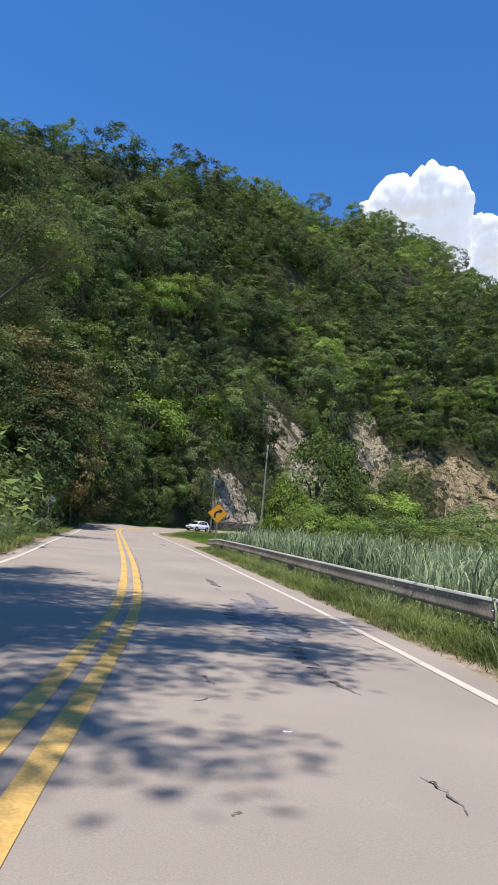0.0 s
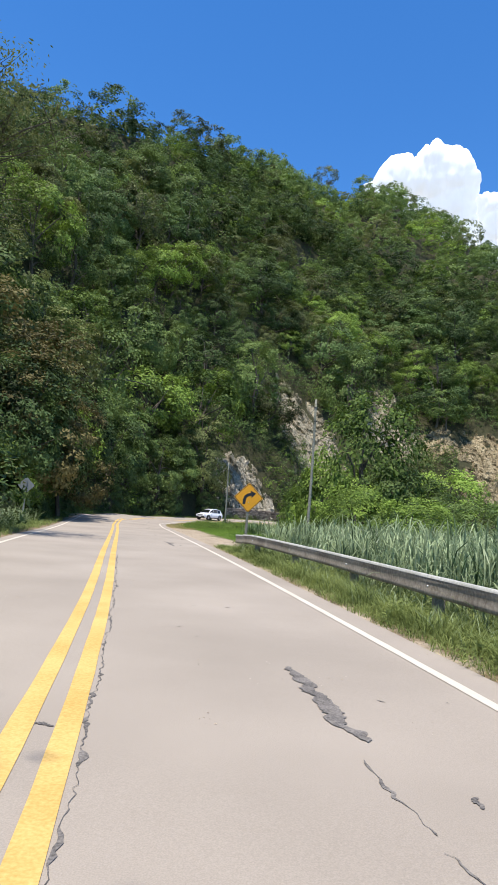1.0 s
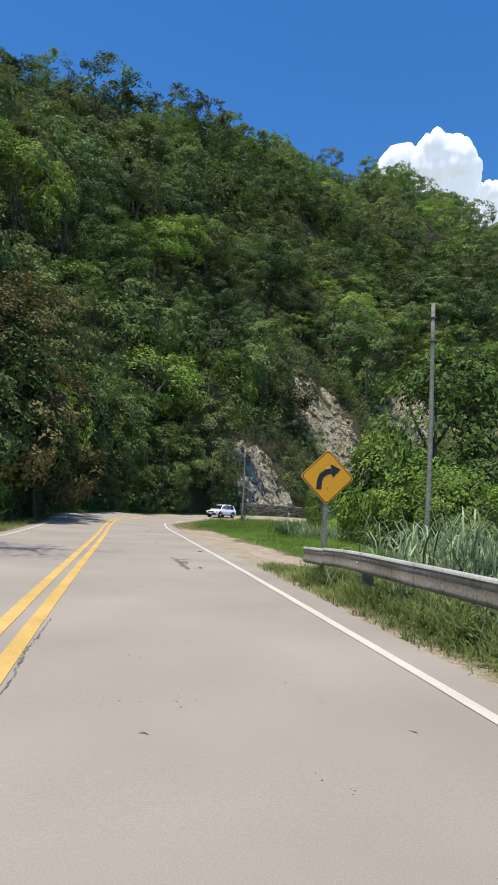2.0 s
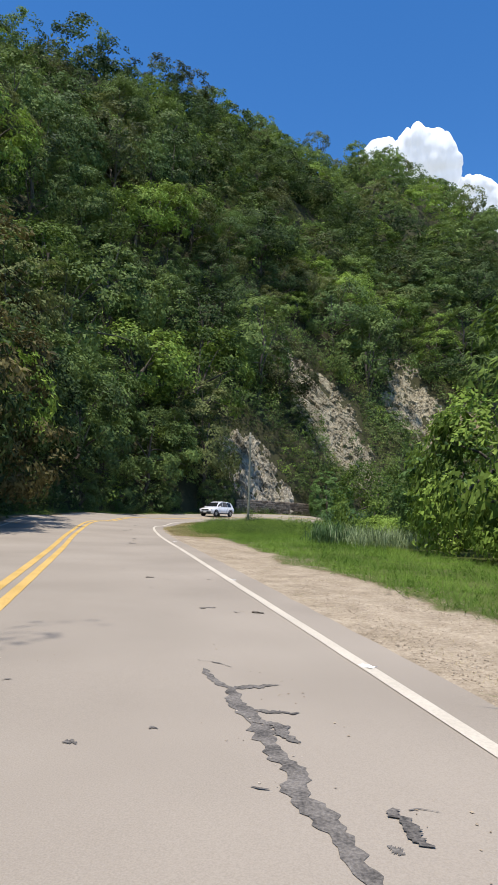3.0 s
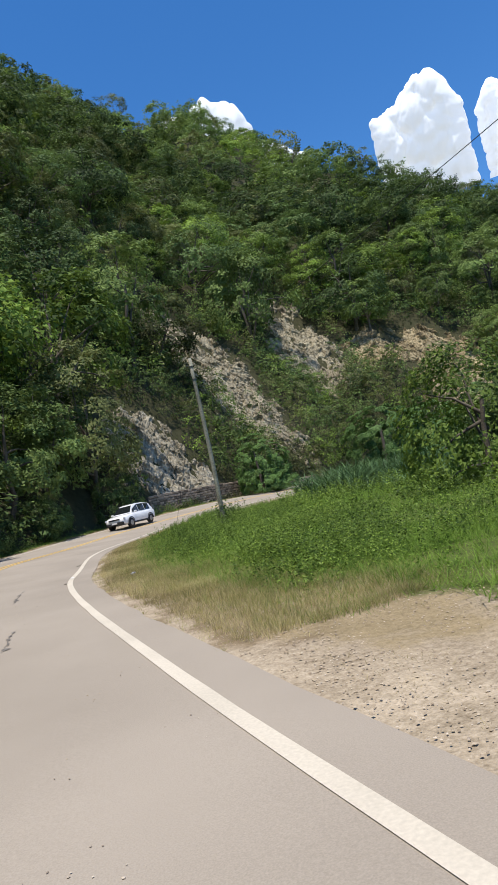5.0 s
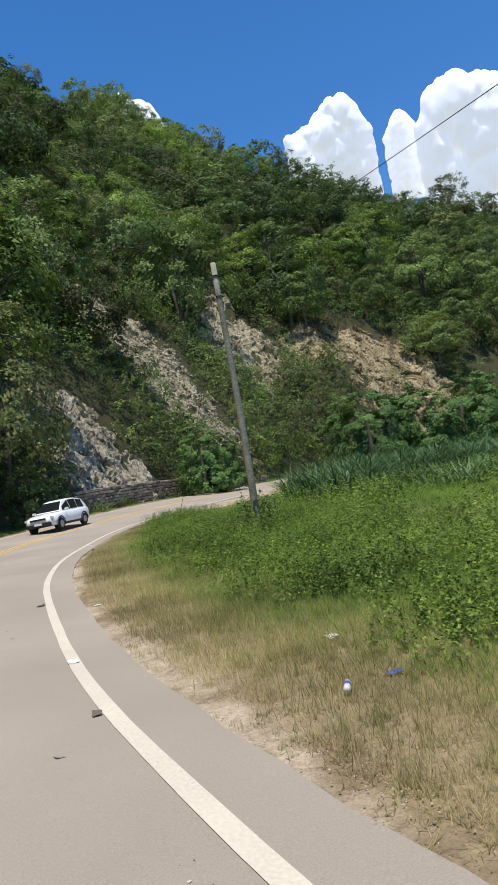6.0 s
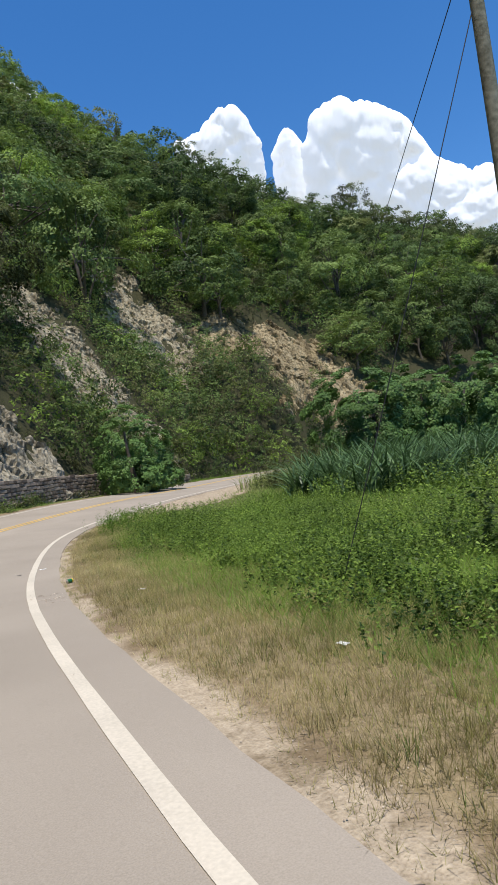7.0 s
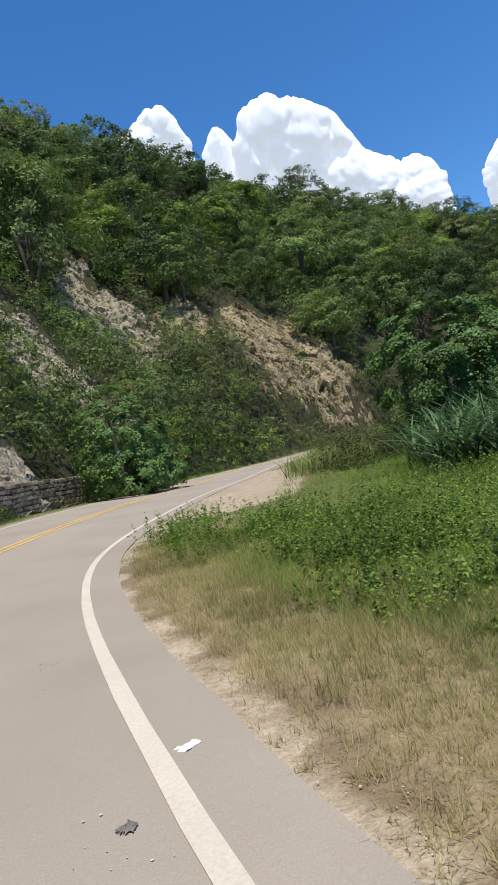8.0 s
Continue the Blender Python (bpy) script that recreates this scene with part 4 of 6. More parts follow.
        part("sill", bm, M_PLASTIC, c, at=pose(s * 0.905, -0.02, 0.33))
    bm = bmesh.new(); box(bm, -0.46, 0.46, -0.05, 0.05, -0.05, 0.05, 0.02); part("grille", bm, M_PLASTIC, c, at=pose(0, -2.2, 0.74))
    bm = bmesh.new(); box(bm, -0.72, 0.72, -0.08, 0.06, -0.13, 0.11, 0.04); part("front_bumper", bm, M_PLASTIC, c, at=pose(0, -2.16, 0.46))
    bm = bmesh.new(); box(bm, -0.22, 0.22, -0.01, 0.01, -0.06, 0.06, 0.004); part("number_plate", bm, M_PAPER, c, at=pose(0, -2.255, 0.50))
    return c


car(101.0, -4.8)


# ---- rock faces in the cut slope ----
def facets(P, size, seed):
    """Tilted flat blocks that fill space, about size across: how far each point of P stands out, -1 to 1."""
    r = np.random.default_rng(seed)
    lo, hi = P.min(0), P.max(0)
    m = int(np.prod(np.maximum((hi - lo) / size, 1.0)) ** 0.72) + 6
    S = r.uniform(lo, hi, (m, 3)); S = S[np.argsort(S[:, 0])]
    S = np.concatenate([S, P[r.integers(0, len(P), m)] + r.normal(0, 0.2 * size, (m, 3))])
    tilt, off = r.normal(0, 0.55, (len(S), 3)), r.uniform(-1, 1, len(S))
    out = np.empty(len(P))
    for a in range(0, len(P), 4000):
        Q = P[a:a + 4000]; D = ((Q[:, None] - S[None]) ** 2 * np.array([1.0, 1.0, 0.55])).sum(-1); k = D.argmin(1)
        out[a:a + 4000] = 0.6 * off[k] + ((Q - S[k]) * tilt[k]).sum(1) / size
    return np.clip(out, -1.3, 1.3)


def rock_face(cx, cy, ax, ay, rz, material, seed, label, lift=0.9):
    """A rugged bare face of broken blocks that stands out of the slope over a ragged patch of the plan."""
    n1, n2 = int(ax / 0.15), int(ay / 0.12)
    a, b = np.meshgrid(np.linspace(-1, 1, n1), np.linspace(-1, 1, n2))
    c, s = math.cos(radians(rz)), math.sin(radians(rz))
    X = cx + c * a * ax / 2 - s * b * ay / 2; Y = cy + s * a * ax / 2 + c * b * ay / 2
    Z = ground(X, Y).reshape(X.shape)
    k = int(seed * 10)
    aa = a * (1.05 + 0.30 * b)
    rim = (1 - np.abs(aa) ** 3) * (1 - np.abs(b) ** 3) * 2.2 + 0.85 * soft_noise(X, Y, 5, k) + 0.55 * soft_noise(X, Y, 1.7, k + 1) + 0.3 * soft_noise(X, Y, 0.7, k + 2) - 0.35
    rim = np.clip(rim, 0, 1)
    P = np.stack([X, Y, Z], -1).reshape(-1, 3)
    d = (0.50 * facets(P, 2.6, k) + 0.24 * facets(P, 1.0, k + 3) + 0.09 * facets(P, 0.45, k + 4)).reshape(X.shape)
    out = (lift + d) * rim - 1.3 * (1 - rim)
    V = np.stack([X + 0.75 * out * s, Y - 0.75 * out * c, Z + 0.5 * out], -1).reshape(-1, 3)
    i = (np.arange(n2 - 1)[:, None] * n1 + np.arange(n1 - 1)[None]).ravel()
    ob = new("rock_face", mesh_np("rock_face", V, [np.stack([i, i + 1, i + 1 + n1, i + n1], 1)], [material]))
    return tagged(ob, label, "rock face")


ROCKS = [(-5.0, 121.5, 14, 10, 40), (8.6, 149.8, 18, 25, 16), (28.5, 168.6, 13, 17, 8), (55.0, 166.5, 24, 19, 0), (41.0, 168.0, 11, 11, 4)]
rock_face(*ROCKS[0], M_ROCK, 1.5, "pale grey fractured rock face above the stone wall", 0.45)
rock_face(8.2, 150.0, 21, 27, 16, M_ROCK_TAN, 4.2, "long pale rock slide running down the wooded slope", 0.35)
rock_face(28.5, 169.0, 16.5, 20, 8, M_ROCK_TAN, 7.7, "ochre and grey broken rock face in the hillside", 0.4)
rock_face(*ROCKS[3], M_ROCK_WARM, 9.1, "ochre eroded cliff above the bend of the road", 0.5)
rock_face(*ROCKS[4], M_ROCK_WARM, 13.7, "dark shaded rock face between the slides", 0.3)


def in_rock(X, Y, grow=0.0):
    hit = np.zeros(len(X), bool)
    for cx, cy, ax, ay, rz in ROCKS:
        c, s = math.cos(radians(rz)), math.sin(radians(rz))
        a = ((X - cx) * c + (Y - cy) * s) / (ax / 2 + grow); b = (-(X - cx) * s + (Y - cy) * c) / (ay / 2 + grow)
        hit |= (np.abs(a) ** 2.5 + np.abs(b) ** 2.5) < 0.92 + 0.40 * soft_noise(X, Y, 5, 88)
    return hit


# ---- trees ----
def tree_meshes(kind, seed, R, H, n, leaf, flat=0.75, low=0.28, puffs=12):
    r = np.random.default_rng(seed)
    V, C = crown_np(r, R, H, n, leaf, puffs, flat, low)
    crown = mesh_np("crown", V, [tris(n)], [LEAF[kind]])
    trunk = tubes("trunk", limbs(r, C[:8], H, 0.035 * R + 0.07, 0.15 * R, -1.5), [M_BARK], 6)
    return crown, trunk


NEAR = []
for _k, (kind, cnt) in enumerate((("dark", 3), ("mid", 4), ("bright", 2), ("olive", 2))):
    for q in range(cnt):
        rr = np.random.default_rng(100 + 10 * _k + q)
        NEAR.append((kind, *tree_meshes(kind, 200 + 10 * _k + q, rr.uniform(4.6, 6.2), rr.uniform(10.5, 15.5), 4600, 0.40, rr.uniform(0.6, 0.85), rr.uniform(0.02, 0.16), int(rr.integers(16, 24)))))
TREE_LABEL = {"dark": "dense dark green tree on the steep hillside", "mid": "leafy green tree on the steep hillside", "bright": "bright fresh green tree on the hillside", "olive": "olive green feathery tree on the hillside", "rust": "tall tree with brownish fading leaves beside the road"}


def place_tree(kind, crown, trunk, x, y, s, rz, sz=1.0, z=None, label=None, group="hillside trees"):
    t = new("tree"); tagged(t, label or TREE_LABEL[kind], "tree", group)
    t.matrix_world = pose(x, y, gz(x, y) if z is None else z, 0, 0, rz) @ Matrix.Diagonal((s, s, s * sz, 1))
    a = new("trunk", trunk); a.parent = t
    b = new("crown", crown); b.parent = t
    return t


def spots(step, x0, x1, y0, y1, seed):
    r = np.random.default_rng(seed)
    X, Y = np.meshgrid(np.arange(x0, x1, step), np.arange(y0, y1, step))
    X = X.ravel() + r.uniform(-0.42, 0.42, X.size) * step; Y = Y.ravel() + r.uniform(-0.42, 0.42, Y.size) * step
    return X, Y


def wedge(X, Y):
    az = np.degrees(np.arctan2(X + 4, Y + 8)); az2 = np.degrees(np.arctan2(X + 9, Y - 84))
    return (az > -31) & ((az < 25) | ((az2 < 64) & (Y > 95)))


def tier(step, seed, d0, d1):
    X, Y = spots(step, -150, 260, 12, 470, seed)
    m = wedge(X, Y); X, Y = X[m], Y[m]
    u, _, _ = road_at(X, Y); d = -u - EDGE_L
    cut = (d < np.interp(X, [-9, -2, 20, 60, 75], [7, 13, 16, 16, 9])) & (X > -9) & (Y > 108)
    m = (d > d0) & (d <= d1) & ~in_rock(X, Y, 2.2) & ~cut & ~((Y < 55) & (d < 8))
    return X[m], Y[m], d[m]


near_x, near_y, near_d = tier(6.7, 11, 4.5, 56)
order = np.argsort(0.6 * near_d + 0.10 * np.maximum(near_y - 60, 0))
rt = np.random.default_rng(5)
taken = order[:250]
LANDMARKS = ((-26.0, 161.0, 4, 1.35, 1.35), (18.5, 164.0, 3, 1.25, 1.2), (-26.0, 136.5, 7, 1.1, 1.0), (-4.6, 134.5, 5, 1.25, 1.0), (-12.8, 117.3, 8, 1.2, 1.15), (41.3, 173.5, 1, 1.4, 0.9), (43.0, 171.0, 6, 1.1, 0.9), (-2.7, 195.0, 9, 1.15, 1.0), (-36.0, 158.6, 3, 1.2, 1.0), (67.0, 166.0, 4, 1.15, 0.8))
CLOSE = [(k, *tree_meshes(k, 270 + q, 4.6, 12.0, 12000, 0.19, 0.7, -0.05, 30)) for q, k in enumerate(("mid", "olive", "rust", "dark"))]
for j in taken:
    x, y, d = near_x[j], near_y[j], near_d[j]
    if y < 62 and d < 26:
        if (abs((x + 1) / (y - 9) + 0.385) < 0.09 and 22 < y < 62) or math.hypot(x + 15.5, y - 46) < 7.5:
            continue
        place_tree(*CLOSE[int(rt.choice(4, p=[0.2, 0.2, 0.5, 0.1] if y > 42 else [0.34, 0.3, 0.12, 0.24]))], x, y, rt.uniform(0.75, 1.15) * (0.75 if d < 8 else 1.0), rt.uniform(0, 360), rt.uniform(0.85, 1.1))
        continue
    k = int(rt.integers(len(NEAR)))
    s = rt.choice((0.62, 0.8, 1.0, 1.25)) * rt.uniform(0.9, 1.1) * (0.75 if d < 8 else 1.0)
    if any(math.hypot(x - q[0], y - q[1]) < 5.0 for q in LANDMARKS):
        continue
    place_tree(*NEAR[k], x, y, s, rt.uniform(0, 360), rt.uniform(0.85, 1.15))
for x, y, k, s, sz in LANDMARKS:
    place_tree(*NEAR[k], x, y, s, rt.uniform(0, 360), sz)
# flat-topped trees with open crowns on the ridge
RIDGE = [("olive", *tree_meshes("olive", 290 + q, 5.8, 11.0, 2200, 0.40, 0.42, 0.62, 11)) for q in range(2)]
for q, (x, y, s) in enumerate(((147, 248, 1.15), (151, 233, 0.9), (155, 219, 1.1), (160, 207, 1.1), (138, 269, 1.0), (132, 280, 0.8), (143, 257, 0.8), (157, 213, 0.75), (21, 350, 1.2), (90, 318, 1.0))):
    place_tree(*RIDGE[q % 2], x, y, s, rt.uniform(0, 360), 1.5, label="flat-topped open tree standing on the ridge")

# the wood farther up the slope, one mass of single leaf sprays
KINDS = ["dark", "mid", "bright", "olive"]


def forest(name, X, Y, seed, n, leaf, R0, R1, label, tall=0.8, mix=(0.36, 0.38, 0.12, 0.14)):
    r = np.random.default_rng(seed)
    base = []
    for q in range(10):
        R = 4.0
        V, C = crown_np(r, R, 9.5, n, leaf * 4.0 / (0.5 * (R0 + R1)), int(r.integers(12, 20)), r.uniform(0.6, 0.85), r.uniform(0.0, 0.15))
        base.append(V)
    Z = ground(X, Y)
    Vs, I = [], []
    for x, y, z in zip(X, Y, Z):
        V = base[int(r.integers(10))]; s = r.uniform(R0, R1) / 4.0; a = r.uniform(0, 6.28)
        c, sn = math.cos(a) * s, math.sin(a) * s
        Vs.append(np.stack([V[:, 0] * c - V[:, 1] * sn + x, V[:, 0] * sn + V[:, 1] * c + y, V[:, 2] * s * tall * r.uniform(0.85, 1.2) + z - 0.8], 1).astype(np.float32))
        I.append(np.full(n, r.choice(4, p=mix)))
    V = np.concatenate(Vs)
    ob = new(name, mesh_np(name, V, [tris(len(V) // 3)], [LEAF[k] for k in KINDS], np.concatenate(I)))
    return tagged(ob, label, "trees", kind="stuff")


rest = order[250:]
forest("forest", near_x[rest], near_y[rest], 21, 2300, 0.50, 3.6, 7.4, "dense mixed green woodland covering the hillside")
mx, my, md = tier(8.8, 12, 56, 125)
forest("forest", mx, my, 22, 1750, 0.63, 4.4, 8.4, "dense mixed green woodland high on the hillside")
fx, fy, fd = tier(10.2, 13, 125, 250)
forest("forest", fx, fy, 23, 1000, 0.85, 4.8, 8.8, "far woodland along the ridge of the hill")

# ---- undergrowth on the slope ----
ux, uy = spots(3.0, -60, 110, 8, 200, 31)
_m = wedge(ux, uy); ux, uy = ux[_m], uy[_m]
_u, _, _ = road_at(ux, uy); _d = -_u - EDGE_L
_cut = (_d < 16) & (ux > -9) & (uy > 108)
_m = (_d > 1.6) & (_d < 40) & ~in_rock(ux, uy, 0.4) & ~_cut
forest("undergrowth", ux[_m], uy[_m], 33, 210, 0.36, 1.8, 3.2, "tangled green shrubs and creepers covering the slope")
sx, sy = spots(5.0, -150, 200, 8, 330, 35)
_m = wedge(sx, sy); sx, sy = sx[_m], sy[_m]
_u, _, _ = road_at(sx, sy); _d = -_u - EDGE_L
_m = (_d > 38) & (_d < 130)
forest("undergrowth", sx[_m], sy[_m], 36, 100, 0.75, 2.8, 4.2, "tangled green shrubs and creepers high on the slope")
# paler shrubs that crowd the foot of the cut slope
fx2, fy2 = spots(1.9, -12, 75, 112, 185, 37)
_u, _, _ = road_at(fx2, fy2); _d = -_u - EDGE_L
_m = (_d > 2.4) & (_d < 17) & (~in_rock(fx2, fy2, 0.2) | (np.random.default_rng(34).uniform(0, 1, len(fx2)) < 0.07)) & ~((_d < 3.4) & (fy2 < 132)) & ~((fx2 < 1.5) & (_d < 5))
forest("undergrowth", fx2[_m], fy2[_m], 38, 480, 0.21, 0.8, 2.9, "pale green shrubs crowding the foot of the cut slope", 1.05, (0.2, 0.34, 0.2, 0.26))

bx, by = spots(2.6, -9, 80, 112, 200, 61)
_u, _, _ = road_at(bx, by); _d = -_u - EDGE_L
_m = (_d > 11) & (_d < 30) & ~in_rock(bx, by, 0.6)
forest("undergrowth", bx[_m], by[_m], 62, 230, 0.30, 1.8, 3.2, "dense shrubs along the top of the cut slope", 1.0)

# ---- roadside trees ----
rs = np.random.default_rng(77)
ROADSIDE = [("dark", *tree_meshes("dark", 301, 4.2, 12.0, 6000, 0.29, 0.8, -0.06, 26)), ("olive", *tree_meshes("olive", 302, 4.3, 12.5, 6000, 0.29, 0.7, -0.06, 28)),
            ("mid", *tree_meshes("mid", 303, 4.0, 11.0, 6000, 0.29, 0.8, -0.06, 26)), ("rust", *tree_meshes("rust", 304, 4.4, 13.0, 6000, 0.28, 0.6, -0.06, 28))]
BUSH = [(k, *tree_meshes(k, 320 + q, 4.0, 7.0, 7000, 0.24, 0.8, -0.12, 26)) for q, k in enumerate(("dark", "mid", "bright", "olive"))]
for y in np.arange(54, 118, 3.6):
    yy = y + rs.uniform(-0.8, 0.8)
    p, _ = on_road(yy, -EDGE_L - rs.uniform(3.2, 6.0))
    k = int(rs.choice(4, p=[0.45, 0.2, 0.35, 0.0]))
    if 108 < yy < 121:
        continue
    place_tree(*ROADSIDE[k], p.x, p.y, rs.uniform(0.75, 1.12), rs.uniform(0, 360), rs.uniform(0.9, 1.15), label="leafy tree crowding the shaded roadside", group="roadside trees")
for y in np.arange(57, 109, 3.1):
    p, _ = on_road(y + rs.uniform(-1, 1), -EDGE_L - rs.uniform(2.4, 3.4))
    place_tree(*BUSH[int(rs.choice((0, 0, 1)))], p.x, p.y, rs.uniform(0.26, 0.46), rs.uniform(0, 360), rs.uniform(0.9, 1.4), label="low dark bush at the shaded foot of the hill", group="bushes at the foot of the hill")
for x, y, s in ((-18.6, 56.0, 1.0), (-20.5, 62.5, 1.2), (-23.5, 58.0, 1.15), (-17.0, 60.5, 0.8)):
    place_tree(*ROADSIDE[3], x, y, s, rs.uniform(0, 360), 1.05, label=TREE_LABEL["rust"], group="roadside trees")
for x, y, s in ((-21.0, 53.0, 0.85), (-18.2, 54.5, 0.62), (-22.5, 48.5, 0.7)):
    place_tree(*BUSH[2], x, y, s, rs.uniform(0, 360), 1.0, label="bright green bush beside the road", group="roadside trees")


def big_tree(kind, x, y, seed, crowns, n, leaf, trunk_r, label, drop=0.3):
    """A spreading roadside tree: several leaf clouds at given places on long bare limbs."""
    r = np.random.default_rng(seed); z0 = gz(x, y)
    t = thing("tree", label, "tree", (x, y, z0))
    V, items = [], []
    fork = np.array([0.0, 0, crowns[0][2] * 0.45])
    u = np.linspace(0, 1, 6)[:, None]
    items.append((np.array([0, 0, -0.6]) * (1 - u) + fork * u + r.normal(0, 0.08, (6, 3)) * u, trunk_r * (1.1 - 0.4 * u[:, 0])))
    for cx, cy, cz, R in crowns:
        c = np.array([cx - x, cy - y, cz - z0])
        v = np.linspace(0, 1, 9)[:, None]
        bough = fork * (1 - v) + c * v + np.array([0, 0, 0.18 * np.linalg.norm(c - fork)]) * (v * (1 - v)) * 2 + r.normal(0, 0.12, (9, 3)) * v
        items.append((bough, trunk_r * (0.55 - 0.45 * v[:, 0])))
        m = int(n * (R / 3.0) ** 2)
        for _ in range(16):
            e = c + unit(r.normal(0, 1, 3)) * R * r.uniform(0.5, 1.0) * np.array([1, 1, 0.55])
            s = bough[int(r.integers(4, 9))]
            w = np.linspace(0, 1, 5)[:, None]
            tw = s * (1 - w) + e * w + np.array([0, 0, 0.25]) * w * (1 - w) + r.normal(0, 0.05, (5, 3)) * w
            items.append((tw, 0.035 * (1 - 0.8 * w[:, 0])))
            k = m // 16
            P = tw[r.integers(1, 5, k)] + r.normal(0, 0.30 * R / 2, (k, 3)) * np.array([1, 1, 0.6])
            V.append(leaves_np(P, r.normal(0, 0.5, (k, 3)) + np.array([0, 0, 0.8]), leaf, r, 0.4, 0.4, drop))
    part("trunk", tubes("trunk", items, [M_BARK], 6), None, t)
    V = np.concatenate(V)
    part("crown", mesh_np("crown", V, [quads(len(V) // 4)], [LEAF[kind]]), None, t)
    return t


big_tree("olive", -17.5, 33.0, 401, [(-10.2, 33.0, 16.2, 2.5), (-13.5, 34.5, 13.4, 2.8), (-12.6, 31.5, 17.4, 2.6), (-15.5, 36.5, 15.5, 3.0)], 3600, 0.17, 0.24, "tall roadside tree with thin olive drooping leaves")
big_tree("mid", -12.0, 1.0, 402, [(-7.5, 5.5, 15.0, 3.0), (-4.2, 6.0, 15.5, 2.8), (-1.2, 4.5, 15.0, 2.4), (-3.5, 1.0, 14.5, 2.6), (-7.5, 0.5, 14.5, 3.0), (-0.2, 1.6, 14.2, 1.8), (-9.5, 8.5, 15.5, 2.6), (-5.8, 8.6, 16.5, 1.8), (-6.5, -3.5, 14.5, 2.6), (-3.6, -3.0, 14.0, 2.0), (-2.0, -1.2, 14.0, 1.7), (-5.5, 4.0, 14.0, 2.6), (-2.6, 3.2, 13.6, 2.2), (-9.0, 3.5, 14.5, 3.0)], 11000, 0.18, 0.32, "tall tree whose boughs shade the road")

# trees and bushes on the valley side
BUSH_AT = ((2, 4.6, 46.2, 0.55, 1.05), (2, 7.6, 44.6, 0.62, 0.85), (1, 11.2, 46.0, 0.7, 0.75), (3, 14.8, 44.0, 0.6, 0.7), (2, 6.3, 53.5, 1.1, 1.50), (2, 4.4, 55.5, 0.8, 1.25), (2, 5.2, 51.2, 0.7, 1.05), (1, 7.6, 51.0, 0.75, 1.15), (2, 5.2, 61.5, 0.75, 0.55), (1, 10.0, 53.0, 0.9, 0.85), (2, 13.0, 57.5, 0.9, 1.1), (3, 13.5, 49.5, 0.7, 0.62), (1, 17.5, 53.5, 0.95, 0.7), (3, 17.0, 46.0, 0.6, 0.6), (1, 21.0, 58.0, 1.1, 0.8), (3, 23.0, 50.0, 0.85, 0.6), (2, 9.0, 47.0, 0.5, 0.6),
           (2, 3.3, 74.8, 0.66, 1.25), (1, 6.6, 76.5, 0.7, 0.95), (0, 9.0, 79.0, 0.85, 0.9), (2, 3.4, 71.5, 0.42, 0.62), (1, 12.5, 77.0, 0.8, 0.9), (1, 7.0, 72.0, 0.5, 0.7), (0, 14.5, 83.5, 0.8, 0.7),
           (0, 26.5, 105.0, 1.0, 0.9), (1, 21.0, 112.0, 0.8, 0.6), (2, 2.6, 64.5, 0.32, 0.7), (1, 5.2, 67.0, 0.38, 0.6),
           (1, 29.0, 114.0, 1.0, 0.9), (3, 35.0, 122.0, 1.0, 0.9), (0, 42.0, 128.0, 1.1, 1.0), (1, 30.0, 122.0, 0.6, 0.6), (1, 52.0, 134.0, 1.1, 1.0), (0, 62.0, 138.0, 1.2, 1.0))
for k, x, y, s, sz in BUSH_AT:
    place_tree(*BUSH[k], x, y, s, rs.uniform(0, 360), sz, z=gz(x, y) - 0.25, label="dense rounded green bush beyond the roadside grass", group="bushes on the valley side")


